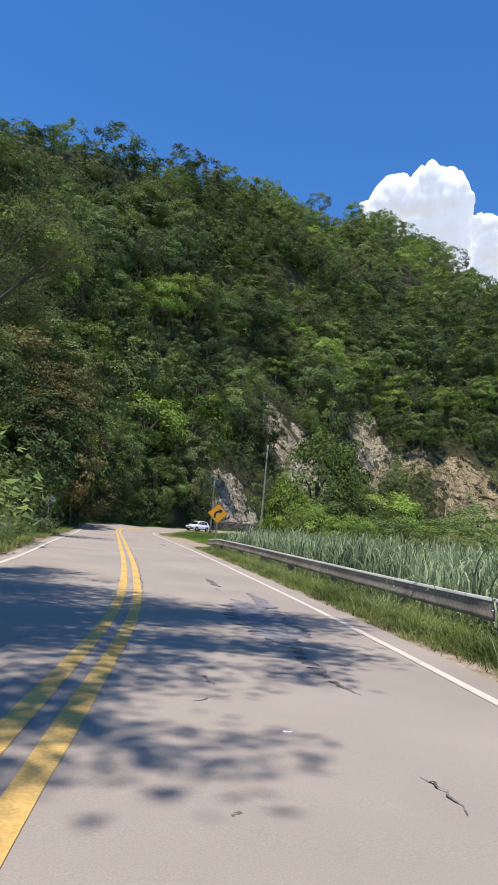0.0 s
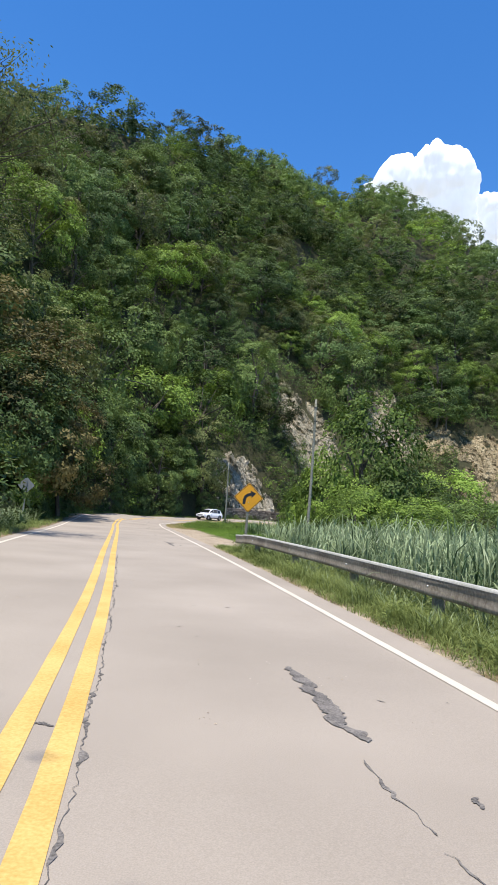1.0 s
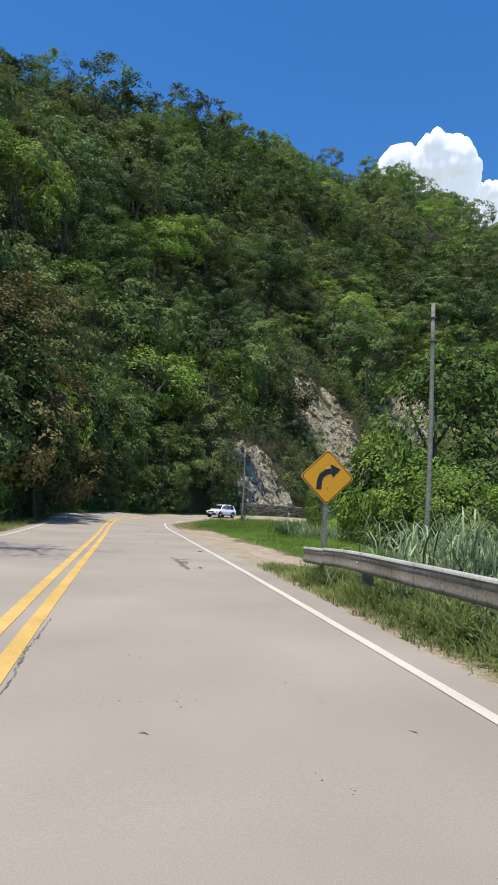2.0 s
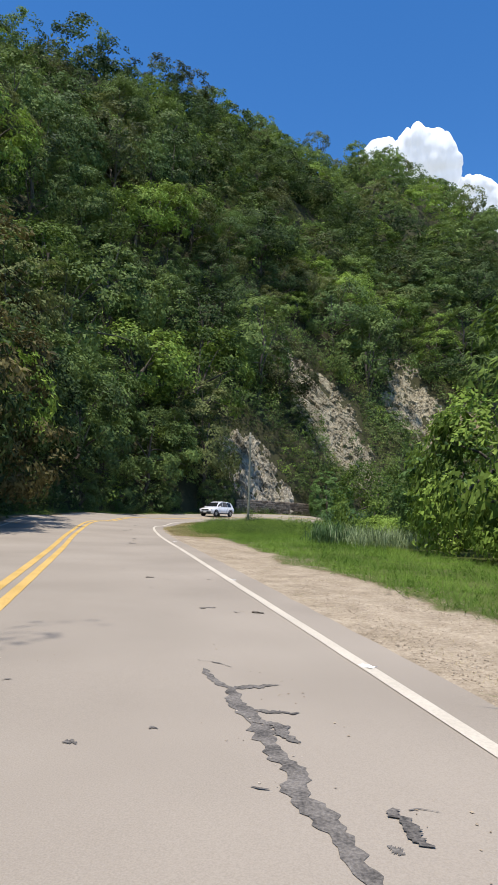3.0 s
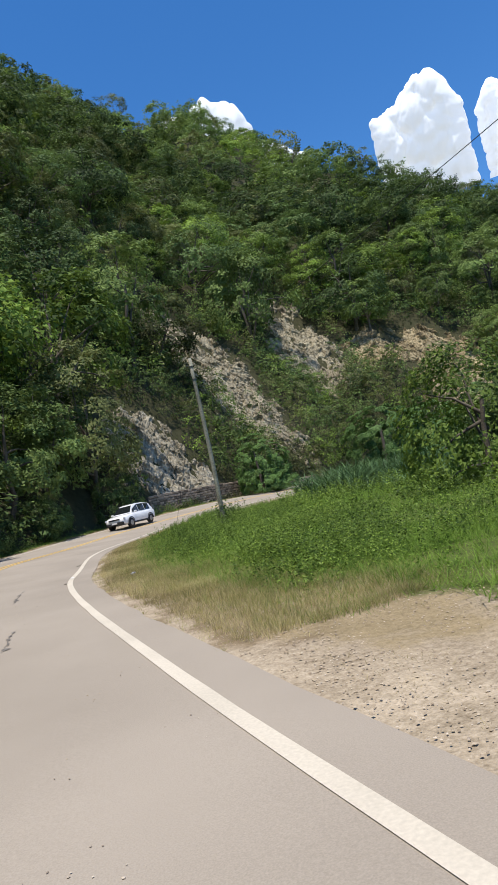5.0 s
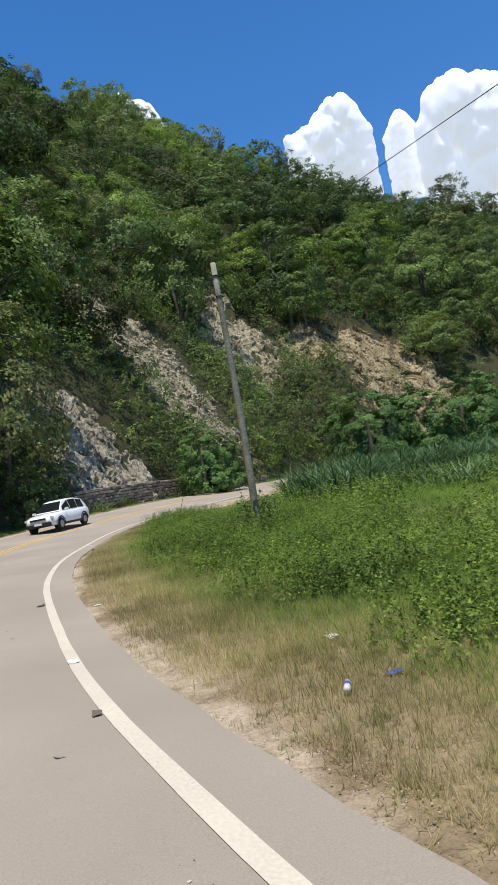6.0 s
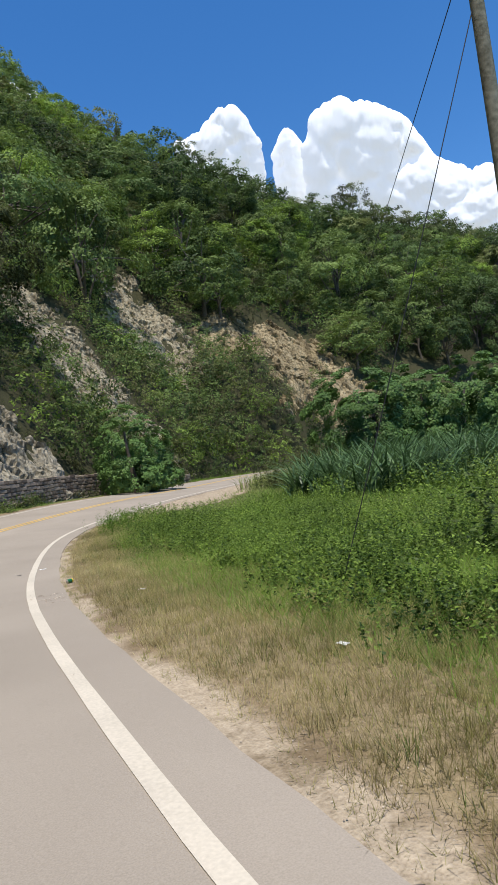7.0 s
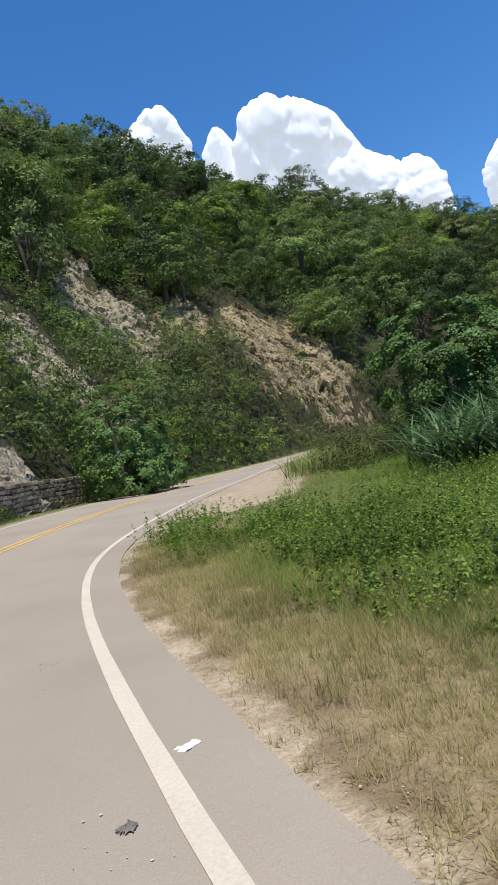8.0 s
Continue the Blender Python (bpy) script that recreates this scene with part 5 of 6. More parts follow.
def vine_tree(x, y, domes_at, n, leaf, seed, label):
    """A tree smothered in creepers: broad leaves that overlap on lumpy domes and hang in curtains from their edges."""
    r = np.random.default_rng(seed); z0 = gz(x, y)
    t = thing("vine_covered_tree", label, "tree", (x, y, z0), group="trees smothered in creepers")
    P, N, trunks = [], [], []
    for cx, cy, R, H in domes_at:
        c = np.array([cx - x, cy - y, 0.42 * H])
        trunks.append((np.array([[c[0] * 0.6, c[1] * 0.6, -0.5], [c[0] * 0.8, c[1] * 0.7, 0.3 * H], [c[0], c[1], 0.7 * H]]), np.array([0.22, 0.16, 0.08])))
        m = 80
        az, se = r.uniform(0, 6.28, m), r.uniform(-0.6, 1, m); ce = np.sqrt(1 - se ** 2)
        o = np.stack([ce * np.cos(az), ce * np.sin(az), se], 1)
        q = c + o * np.array([R, R, 0.58 * H]) * r.uniform(0.76, 0.95, (m, 1)); lr = R * r.uniform(0.10, 0.24, m)
        k = r.choice(m, n, p=lr ** 2 / (lr ** 2).sum())
        d = unit(unit(r.normal(0, 1, (n, 3))) + 1.1 * o[k] + np.array([0, 0, 0.25]))
        P.append(q[k] + d * (lr[k] * r.uniform(0.7, 1.08, n))[:, None] * np.array([1.15, 1.15, 0.8])); N.append(0.4 * d + 0.7 * o[k] + np.array([0, 0, 0.25]))
        for _ in range(26):
            a = r.uniform(0, 6.28); w = R * r.uniform(0.75, 1.0); top = c + np.array([w * math.cos(a), w * math.sin(a), r.uniform(-0.1, 0.3) * H])
            L = r.uniform(0.15, 0.45) * H; j = int(90 * L)
            e = r.uniform(0, 1, j)
            P.append(top + np.stack([r.normal(0, 0.14, j), r.normal(0, 0.14, j), -L * e], 1)); N.append(np.tile([math.cos(a), math.sin(a), 0.5], (j, 1)))
    P, N = np.concatenate(P), np.concatenate(N)
    keep = P[:, 2] > 0.05
    V = leaves_np(P[keep], N[keep] + np.array([0, 0, 0.3]), leaf, r, 0.85, 0.35, 0.25)
    part("trunk", tubes("trunk", trunks, [M_BARK], 7), None, t)
    part("crown", mesh_np("crown", V, [quads(len(V) // 4)], [M_VINE]), None, t, "broad overlapping creeper leaves")
    return t


vine_tree(3.6, 60.8, [(3.4, 60.6, 1.45, 5.0), (5.0, 61.2, 1.7, 5.4)], 7000, 0.085, 414, "small tree smothered in dark creepers at the edge of the meadow")
vine_tree(6.5, 122.4, [(5.4, 122.0, 2.2, 6.6), (7.5, 123.2, 1.9, 5.6), (5.6, 121.6, 2.1, 2.6), (7.7, 122.6, 2.0, 2.4)], 6000, 0.14, 415, "dark dome of creepers beside the end of the stone wall")
vine_tree(12.4, 104.0, [(12.3, 104.0, 2.9, 6.2), (14.6, 105.6, 2.3, 5.6)], 15000, 0.125, 411, "rounded tree smothered in broad-leaved creepers beside the far lay-by")
vine_tree(17.5, 103.6, [(16.8, 103.8, 2.5, 5.9), (19.6, 103.0, 2.8, 6.4)], 12000, 0.13, 412, "dark tree hung with creepers behind the cane")
vine_tree(23.5, 103.2, [(22.6, 103.0, 2.7, 6.2), (25.6, 103.6, 2.6, 5.6)], 10000, 0.13, 413, "dark tree hung with creepers behind the cane")


# ---- grasses ----
def blades(name, X, Y, h, w, material, seed, label, lean=0.5, segs=1, kind="stuff"):
    """Single grass blades: tapering, bent strips standing on the ground."""
    r = np.random.default_rng(seed); n = len(X)
    Z = ground(X, Y) - 0.02
    a = r.uniform(0, 2 * np.pi, n); H = h * r.uniform(0.5, 1.25, n); b = r.uniform(0.4, 1, n) * lean
    D = np.stack([np.cos(a), np.sin(a)], 1); S = np.stack([-np.sin(a), np.cos(a)], 1) * (w * r.uniform(0.6, 1.4, n))[:, None]
    tt = np.linspace(0, 1, segs + 2)
    rows = []
    for t in tt[:-1]:
        c = np.stack([X + D[:, 0] * b * H * t**1.7, Y + D[:, 1] * b * H * t**1.7, Z + H * (t - 0.45 * b * t**2.2)], 1)
        k = (1 - 0.75 * t) * (0.55 + 0.9 * t if t < 0.3 else 1.0)
        for sg in (-1, 1):
            q = c.copy(); q[:, :2] += sg * S * k; rows.append(q)
    rows.append(np.stack([X + D[:, 0] * b * H, Y + D[:, 1] * b * H, Z + H * (1 - 0.45 * b)], 1))
    m = len(rows); V = np.stack(rows, 1).reshape(-1, 3)
    base = np.arange(n)[:, None] * m
    F4 = np.concatenate([base + np.array([[2 * k, 2 * k + 1, 2 * k + 3, 2 * k + 2]]) for k in range(segs)]) if segs else np.zeros((0, 4), int)
    F3 = base + np.array([[m - 3, m - 2, m - 1]])
    ob = new(name, mesh_np(name, V, [F4, F3], [material]))
    return tagged(ob, label, "grass", kind=kind)


def strewn(n, y0, y1, u0, u1, seed, clump=0.0):
    """Points along the road between two distances from the edge line, gathered in tufts."""
    r = np.random.default_rng(seed)
    idx = np.where((ROAD[:, 1] > y0) & (ROAD[:, 1] < y1))[0]
    if clump:
        m = max(1, n // 14)
        i = r.choice(idx, m); U = r.uniform(u0, u1, m); off = r.uniform(-0.3, 0.3, m)
        k = r.integers(0, m, n); i, U, off = i[k], U[k], off[k]
        jx, jy = r.normal(0, clump, n), r.normal(0, clump, n)
    else:
        i = r.choice(idx, n); U = r.uniform(u0, u1, n); off = r.uniform(-0.3, 0.3, n); jx = jy = 0.0
    X = ROAD[i, 0] + NORMAL[i, 0] * U + _T[i, 0] * off + jx; Y = ROAD[i, 1] + NORMAL[i, 1] * U + _T[i, 1] * off + jy
    u, _, _ = road_at(X, Y)
    keep = (u > EDGE_R + 0.05) if u0 > 0 else (u < -EDGE_L - 0.1)
    return X[keep], Y[keep]


def reed_leaves(name, X, Y, top, length, w, material, seed, label):
    """Reed clumps: stems with long narrow leaves that rise steeply from several heights and nod over at the tip."""
    r = np.random.default_rng(seed); n = len(X)
    stand = top * np.clip(0.78 + 0.30 * soft_noise(X, Y, 1.1, seed) + r.normal(0, 0.13, n), 0.25, 1.25)
    foot = ground(X, Y) + np.where(r.random(n) < 0.25, 0.0, stand * r.uniform(0.1, 0.72, n))
    L = length * r.uniform(0.6, 1.3, n); a = r.uniform(0, 2 * np.pi, n); b = r.uniform(0.3, 1.15, n)
    D = np.stack([np.cos(a), np.sin(a)], 1); tw = a + np.pi / 2 + r.normal(0, 0.5, n)
    S = np.stack([np.cos(tw), np.sin(tw)], 1) * (0.5 * w * r.uniform(0.6, 1.4, n))[:, None]
    rows = []
    for t, k in ((0, 0.5), (0.3, 1.0), (0.6, 0.9), (0.82, 0.55), (1.0, 0.0)):
        o = L * b * (0.12 * t + 0.62 * t ** 2.4)
        c = np.stack([X + D[:, 0] * o, Y + D[:, 1] * o, foot + L * (t - 0.62 * b * t ** 3.2)], 1)
        for sg in (-1, 1) if k else (0,):
            q = c.copy(); q[:, :2] += sg * S * k; rows.append(q)
    m = len(rows); V = np.stack(rows, 1).reshape(-1, 3); base = np.arange(n)[:, None] * m
    F4 = np.concatenate([base + np.array([[2 * k, 2 * k + 1, 2 * k + 3, 2 * k + 2]]) for k in range(3)])
    return tagged(new(name, mesh_np(name, V, [F4, base + np.array([[m - 3, m - 2, m - 1]])], [material])), label, "grass", kind="stuff")


blades("verge_grass", *strewn(44000, -6, 36, 0.62, 2.6, 51, 0.12), 0.24, 0.009, M_GRASS2, 52, "ragged green verge grass under the guardrail", 1.5, 1)
blades("verge_grass", *strewn(6000, -6, 36, 0.5, 1.1, 53, 0.08), 0.12, 0.007, M_DRY, 54, "short dry grass at the edge of the paving", 1.5, 0)
reed_leaves("reeds", *strewn(46000, -8, 32.5, 2.0, 7.5, 55, 0.20), 1.40, 0.80, 0.026, M_REED, 56, "tall pale green reed grass behind the guardrail")
blades("verge_grass", *strewn(14000, -6, 33, 1.25, 2.3, 65, 0.12), 0.48, 0.009, M_GRASS2, 66, "tall weedy grass round the guardrail posts", 0.9, 1)
blades("verge_grass", *strewn(15000, -6, 33.5, 0.95, 1.5, 137, 0.10), 0.46, 0.010, M_GRASS2, 138, "tall ragged grass hiding the foot of the guardrail", 1.1, 1)
reed_leaves("reeds", *strewn(19000, -8, 33, 7.0, 16, 57, 0.3), 1.70, 0.95, 0.036, M_REED, 58, "tall pale green reed grass behind the guardrail")
blades("reeds", *strewn(1600, -6, 33.5, 1.15, 1.55, 145, 0.12), 0.52, 0.010, M_REED, 146, "pale tangled grass blades in front of the guardrail", 0.9, 2)
blades("reeds", *strewn(900, 4, 32, 1.75, 2.4, 59, 0.15), 0.9, 0.010, M_REED, 60, "reed leaves hanging over the guardrail", 0.9, 3)
blades("reeds", *strewn(7000, 20, 51, -13, -8.6, 45, 0.2), 1.15, 0.016, M_REED, 46, "tall pale green reed grass at the foot of the hill", 0.9, 3)
blades("meadow_grass", *strewn(48000, 34, 66, 2.7, 9, 61, 0.12), 0.32, 0.011, M_GRASS, 62, "lush green meadow grass behind the gravel lay-by", 1.5, 0)
blades("meadow_grass", *strewn(75000, 62, 99, 1.9, 6.5, 63, 0.16), 0.34, 0.008, M_GRASS, 64, "lush green meadow weeds on the inside of the bend", 1.4, 0)
blades("meadow_grass", *strewn(40000, 62, 112, 6, 20, 65, 0.25), 0.55, 0.016, M_GRASS, 66, "lush green meadow weeds on the inside of the bend", 1.4, 0)
blades("dry_grass", *strewn(150000, 60, 101, 0.72, 2.8, 67, 0.040), 0.155, 0.0042, M_DRY, 68, "dry straw-coloured grass along the inner road edge", 0.75, 0)
blades("dry_grass", *strewn(80000, 60, 101, 1.1, 3.2, 107, 0.05), 0.17, 0.0046, M_MIXED, 108, "fading olive grass along the inner road edge", 0.8, 0)
blades("dry_grass", *strewn(80000, 66, 101, 0.75, 2.9, 47, 0.12), 0.06, 0.0034, M_DRY, 48, "short dry turf along the inner road edge", 1.1, 0)
blades("dry_grass", *strewn(16000, 60, 101, 0.48, 1.2, 41, 0.03), 0.10, 0.0042, M_MIXED, 42, "sparse dry tufts on the sandy lip of the paving", 1.0, 0)
blades("dry_grass", *strewn(12000, 60, 101, 0.9, 3.2, 43, 0.04), 0.19, 0.0050, M_GRASS2, 44, "olive tufts along the inner road edge", 0.8, 0)
blades("meadow_grass", *strewn(45000, 60, 100, 1.7, 3.9, 49, 0.2), 0.17, 0.006, M_GRASS, 50, "short green grass at the edge of the meadow", 1.2, 0)
blades("dry_grass", *strewn(2500, 60, 101, 0.75, 2.6, 103, 0.10), 0.24, 0.003, M_DRY, 104, "taller dry stalks along the inner road edge", 0.9, 0)
blades("dry_grass", *strewn(16000, 34, 62, 0.7, 3.4, 69, 0.07), 0.07, 0.005, M_DRY, 70, "sparse dry tufts on the gravel lay-by", 1.6, 0)
blades("dry_grass", *strewn(26000, 60, 100, 1.5, 3.6, 71, 0.14), 0.20, 0.0055, M_MIXED, 72, "mixed green and dry grass along the inner road edge", 1.3, 0)
blades("verge_grass", *strewn(16000, 4, 60, -10.5, -7.4, 73, 0.12), 0.38, 0.012, M_GRASS2, 74, "green verge grass along the hill side of the road", 1.4, 1)
blades("verge_grass", *strewn(9000, 58, 112, -10.2, -7.6, 75, 0.12), 0.3, 0.013, M_GRASS, 76, "low green plants at the foot of the hill", 1.4, 0)
blades("verge_grass", *strewn(7000, 119, 140, -11, -8.0, 77, 0.15), 0.45, 0.018, M_GRASS, 78, "green plants on the low bank beside the far road", 1.4, 0)
blades("verge_grass", *strewn(9000, 104, 140, 3.8, 11, 79, 0.15), 0.4, 0.02, M_GRASS2, 80, "grass behind the far lay-by", 1.4, 0)


blades("verge_grass", *strewn(11000, 111, 140, 3.4, 11, 141, 0.2), 1.15, 0.020, M_GRASS2, 142, "tall pale grass beyond the far lay-by", 1.0, 1)


def scatter_box(n, x0, x1, y0, y1, seed, clump):
    r = np.random.default_rng(seed); m = max(1, n // 10)
    cx, cy = r.uniform(x0, x1, m), r.uniform(y0, y1, m); k = r.integers(0, m, n)
    return cx[k] + r.normal(0, clump, n), cy[k] + r.normal(0, clump, n)


for _h, _n, _b, _sd in ((2.3, 1500, (5.0, 15, 96.0, 101.0), 81), (2.0, 2200, (2.6, 14, 93.0, 98.5), 87), (1.3, 1500, (5.0, 18, 84, 93), 83), (2.2, 1500, (10.0, 20, 91, 98), 89)):
    blades("cane_thicket", *scatter_box(_n, *_b, _sd, 0.30), _h, 0.044, M_CANE, _sd + 1, "thicket of tall dark green cane behind the meadow", 1.25, 4)
reed_leaves("reeds", *scatter_box(2000, -0.7, 2.4, 57.4, 60.8, 85, 0.50), 0.75, 0.62, 0.020, M_REED, 86, "clump of pale reeds in the meadow")
reed_leaves("reeds", *scatter_box(800, -1.7, -0.5, 58.7, 60.6, 88, 0.35), 0.95, 0.70, 0.024, M_CANE, 84, "clump of blue-green reeds in the meadow")


def weeds(name, X, Y, h, leaf, n, kind, seed, label):
    """Broad-leaved weeds: a few stems of small leaves at each place."""
    r = np.random.default_rng(seed); Z = ground(X, Y)
    k = len(X); P = np.repeat(np.stack([X, Y, Z], 1), n, 0)
    q = r.uniform(0.05, 1, k * n); H = np.repeat(h * r.uniform(0.5, 1.3, k), n)
    a = r.uniform(0, 6.28, k * n); rad = 0.32 * H * (1.1 - q) * r.uniform(0.3, 1, k * n)
    P += np.stack([rad * np.cos(a), rad * np.sin(a), q * H], 1)
    V = sprays_np(P, np.stack([0.4 * np.cos(a), 0.4 * np.sin(a), np.ones(k * n)], 1), leaf * 0.9, r, 0.65, 0.4)
    ob = new(name, mesh_np(name, V, [tris(len(V) // 3)], [kind]))
    return tagged(ob, label, "weeds", kind="stuff")


weeds("weeds", *strewn(1500, 62, 98, 2.3, 3.8, 109, 0.25), 0.36, 0.042, 40, M_WEED, 110, "fine-leaved green weeds at the edge of the meadow")
weeds("weeds", *strewn(4600, 62, 99, 2.9, 8, 91, 0.28), 0.52, 0.043, 48, M_WEED, 92, "broad-leaved green weeds in the meadow")
weeds("weeds", *strewn(1500, 62, 108, 8, 18, 105, 0.3), 0.8, 0.085, 32, M_WEED, 106, "broad-leaved green weeds in the meadow")
weeds("weeds", *strewn(1500, 34, 64, 2.8, 9, 93, 0.25), 0.26, 0.034, 30, M_GRASS, 94, "broad-leaved green weeds behind the lay-by")
weeds("weeds", *strewn(900, -4, 36, 0.9, 2.2, 95, 0.2), 0.35, 0.05, 22, M_GRASS2, 96, "creeping green weeds under the guardrail")
weeds("weeds", *strewn(1300, 20, 112, -10.5, -8.0, 97, 0.25), 0.7, 0.10, 22, LEAF["mid"], 98, "leafy plants at the foot of the hill")
weeds("weeds", *strewn(2600, 104, 150, -13.5, -8.3, 39, 0.3), 0.6, 0.09, 26, LEAF["olive"], 40, "creeping plants on the foot of the cut slope")
_cx, _cy = spots(0.85, -12, 72, 112, 182, 139)
_u, _, _ = road_at(_cx, _cy); _d = -_u - EDGE_L
_m = (_d > 2.6) & (_d < 22) & ~in_rock(_cx, _cy, -0.4) & (soft_noise(_cx, _cy, 6, 77) > -0.55)
weeds("weeds", _cx[_m], _cy[_m], 0.7, 0.19, 16, LEAF["mid"], 140, "creeping plants that cover the cut slope between the shrubs")
weeds("weeds", *strewn(420, 108, 128, 4.6, 9, 143, 0.5), 1.5, 0.10, 60, LEAF["olive"], 144, "pale olive shrubs beside the far lay-by")
weeds("weeds", *scatter_box(60, -5.6, -4.2, 81.0, 82.4, 99, 0.2), 0.9, 0.10, 26, LEAF["mid"], 100, "leafy creeper round the foot of the pole")
weeds("weeds", *strewn(300, 97, 103, 1.0, 2.4, 101, 0.3), 0.45, 0.05, 30, M_GRASS, 102, "tall green weeds at the edge of the bend")


_rx, _ry = spots(1.1, -14, 70, 112, 186, 135)
_m = in_rock(_rx, _ry) & (soft_noise(_rx, _ry, 4.5, 66) > 0.42)
weeds("weeds", _rx[_m], _ry[_m], 0.75, 0.13, 34, LEAF["olive"], 136, "tufts of weeds rooted in the cracks of the rock")


# ---- gravel ----
def pebbles(name, X, Y, s0, s1, seed, label, material=M_PEBBLE):
    r = np.random.default_rng(seed); n = len(X); Z = ground(X, Y)
    oct_v = np.array([(1, 0, 0), (-1, 0, 0), (0, 1, 0), (0, -1, 0), (0, 0, 1), (0, 0, -0.6)], float)
    oct_f = np.array([(0, 2, 4), (2, 1, 4), (1, 3, 4), (3, 0, 4), (2, 0, 5), (1, 2, 5), (3, 1, 5), (0, 3, 5)])
    S = r.uniform(s0, s1, (n, 1, 1)) * r.uniform(0.6, 1.3, (n, 1, 3)) * np.array([1, 1, 0.6])
    V = oct_v[None] * S * r.uniform(0.75, 1.2, (n, 6, 1))
    u, zr, _ = road_at(X, Y); Z = np.where((u < EDGE_R) & (u > -EDGE_L), zr, Z)
    a = r.uniform(0, 6.28, n); c, s = np.cos(a)[:, None], np.sin(a)[:, None]
    V = np.stack([V[..., 0] * c - V[..., 1] * s, V[..., 0] * s + V[..., 1] * c, V[..., 2]], -1) + np.stack([X, Y, Z + 0.004], 1)[:, None]
    F = (np.arange(n)[:, None, None] * 6 + oct_f[None]).reshape(-1, 3)
    return tagged(new(name, mesh_np(name, V.reshape(-1, 3), [F], [material])), label, "gravel", kind="stuff")


pebbles("gravel", *strewn(12000, 33.5, 63, 0.5, 3.6, 111), 0.003, 0.010, 112, "pale loose gravel on the roadside lay-by")
pebbles("gravel", *strewn(14000, 33.5, 62, 0.55, 3.4, 121, 0.15), 0.005, 0.015, 122, "crumbly dirt clods on the roadside lay-by", M_CLOD)
pebbles("gravel", *strewn(3000, 60, 74, 0.52, 1.3, 123, 0.16), 0.002, 0.009, 124, "crumbly dirt clods along the broken road edge", M_CLOD)
pebbles("gravel", *strewn(5000, 60, 103, 0.5, 1.15, 113), 0.002, 0.007, 114, "loose stones along the broken road edge")
pebbles("gravel", *strewn(2000, -5, 34, 0.48, 1.0, 115), 0.004, 0.014, 116, "loose stones along the road edge")
pebbles("gravel", *scatter_box(260, -9.3, -8.95, 85.9, 87.0, 119, 0.07), 0.004, 0.016, 120, "small heap of loose stones at the paving edge")
def on_paving(n, y0, y1, seed, group, spread):
    """Points on the road itself, in loose groups."""
    r = np.random.default_rng(seed); m = n // group
    idx = np.where((ROAD[:, 1] > y0) & (ROAD[:, 1] < y1))[0]
    i, U = r.choice(idx, m), r.uniform(-6.6, 0.35, m); k = r.integers(0, m, n)
    return ROAD[i, 0][k] + NORMAL[i, 0][k] * U[k] + r.normal(0, spread, n), ROAD[i, 1][k] + NORMAL[i, 1][k] * U[k] + r.normal(0, spread, n)


pebbles("gravel", *on_paving(2200, 8, 112, 125, 9, 0.14), 0.003, 0.009, 126, "pale stone chips strewn over the asphalt")
pebbles("gravel", *on_paving(1300, 8, 112, 127, 6, 0.10), 0.003, 0.010, 128, "dark crumbs of dirt strewn over the asphalt", M_CLOD)
pebbles("gravel", *strewn(3000, 100, 122, 0.6, 4.5, 117), 0.006, 0.02, 118, "pale gravel on the far lay-by")


# ---- litter ----
def scrap(x, y, size, material, seed, label, name="paper_scrap", lift=0.0):
    """A crumpled scrap that lies on the ground."""
    r = np.random.default_rng(seed)
    bm = bmesh.new(); bmesh.ops.create_grid(bm, x_segments=5, y_segments=4, size=size / 2)
    for v in bm.verts:
        v.co.y *= 0.6; v.co.z = abs(float(r.normal(0, size * 0.045))) + 0.003
        v.co.x += float(r.normal(0, size * 0.05)); v.co.y += float(r.normal(0, size * 0.05))
    bmesh.ops.solidify(bm, geom=bm.faces[:], thickness=0.002)
    u, z, _ = road_at(x, y)
    z = float(z[0]) if -EDGE_L < u[0] < EDGE_R else gz(x, y)
    me = bpy.data.meshes.new(name); bm.to_mesh(me); bm.free(); me.materials.append(material)
    ob = new(name, me); ob.matrix_world = pose(x, y, z + lift, 0, 0, float(r.uniform(0, 360)))
    return tagged(ob, label, "litter")


for i, (x, y, s, m, lb) in enumerate(((-8.28, 90.69, 0.125, M_PAPER, "small white paper scrap on the asphalt"), (-7.24, 55.22, 0.14, M_PAPER, "small white paper scrap on the asphalt"), (-10.33, 72.24, 0.16, M_PAPER, "small white paper scrap on the asphalt"),
                                      (-3.46, 37.28, 0.14, M_PAPER, "small white paper scrap on the asphalt"), (-4.77, 43.5, 0.10, M_PAPER, "small white paper scrap on the asphalt"), (-6.26, 43.45, 0.13, M_DEADLEAF, "curled dead leaf on the asphalt"), (-10.32, 70.34, 0.11, M_DEADLEAF, "curled dead leaf on the asphalt"),
                                      (-10.49, 76.71, 0.14, M_DEADLEAF, "curled dead leaf on the asphalt"), (1.24, 2.09, 0.06, M_PAPER, "small white paper scrap on the asphalt"), (0.95, 0.75, 0.06, M_DEADLEAF, "curled dead leaf on the asphalt"), (-4.35, 39.9, 0.15, M_DEADLEAF, "curled dead leaf on the asphalt"))):
    scrap(x, y, s, m, 130 + i, lb)
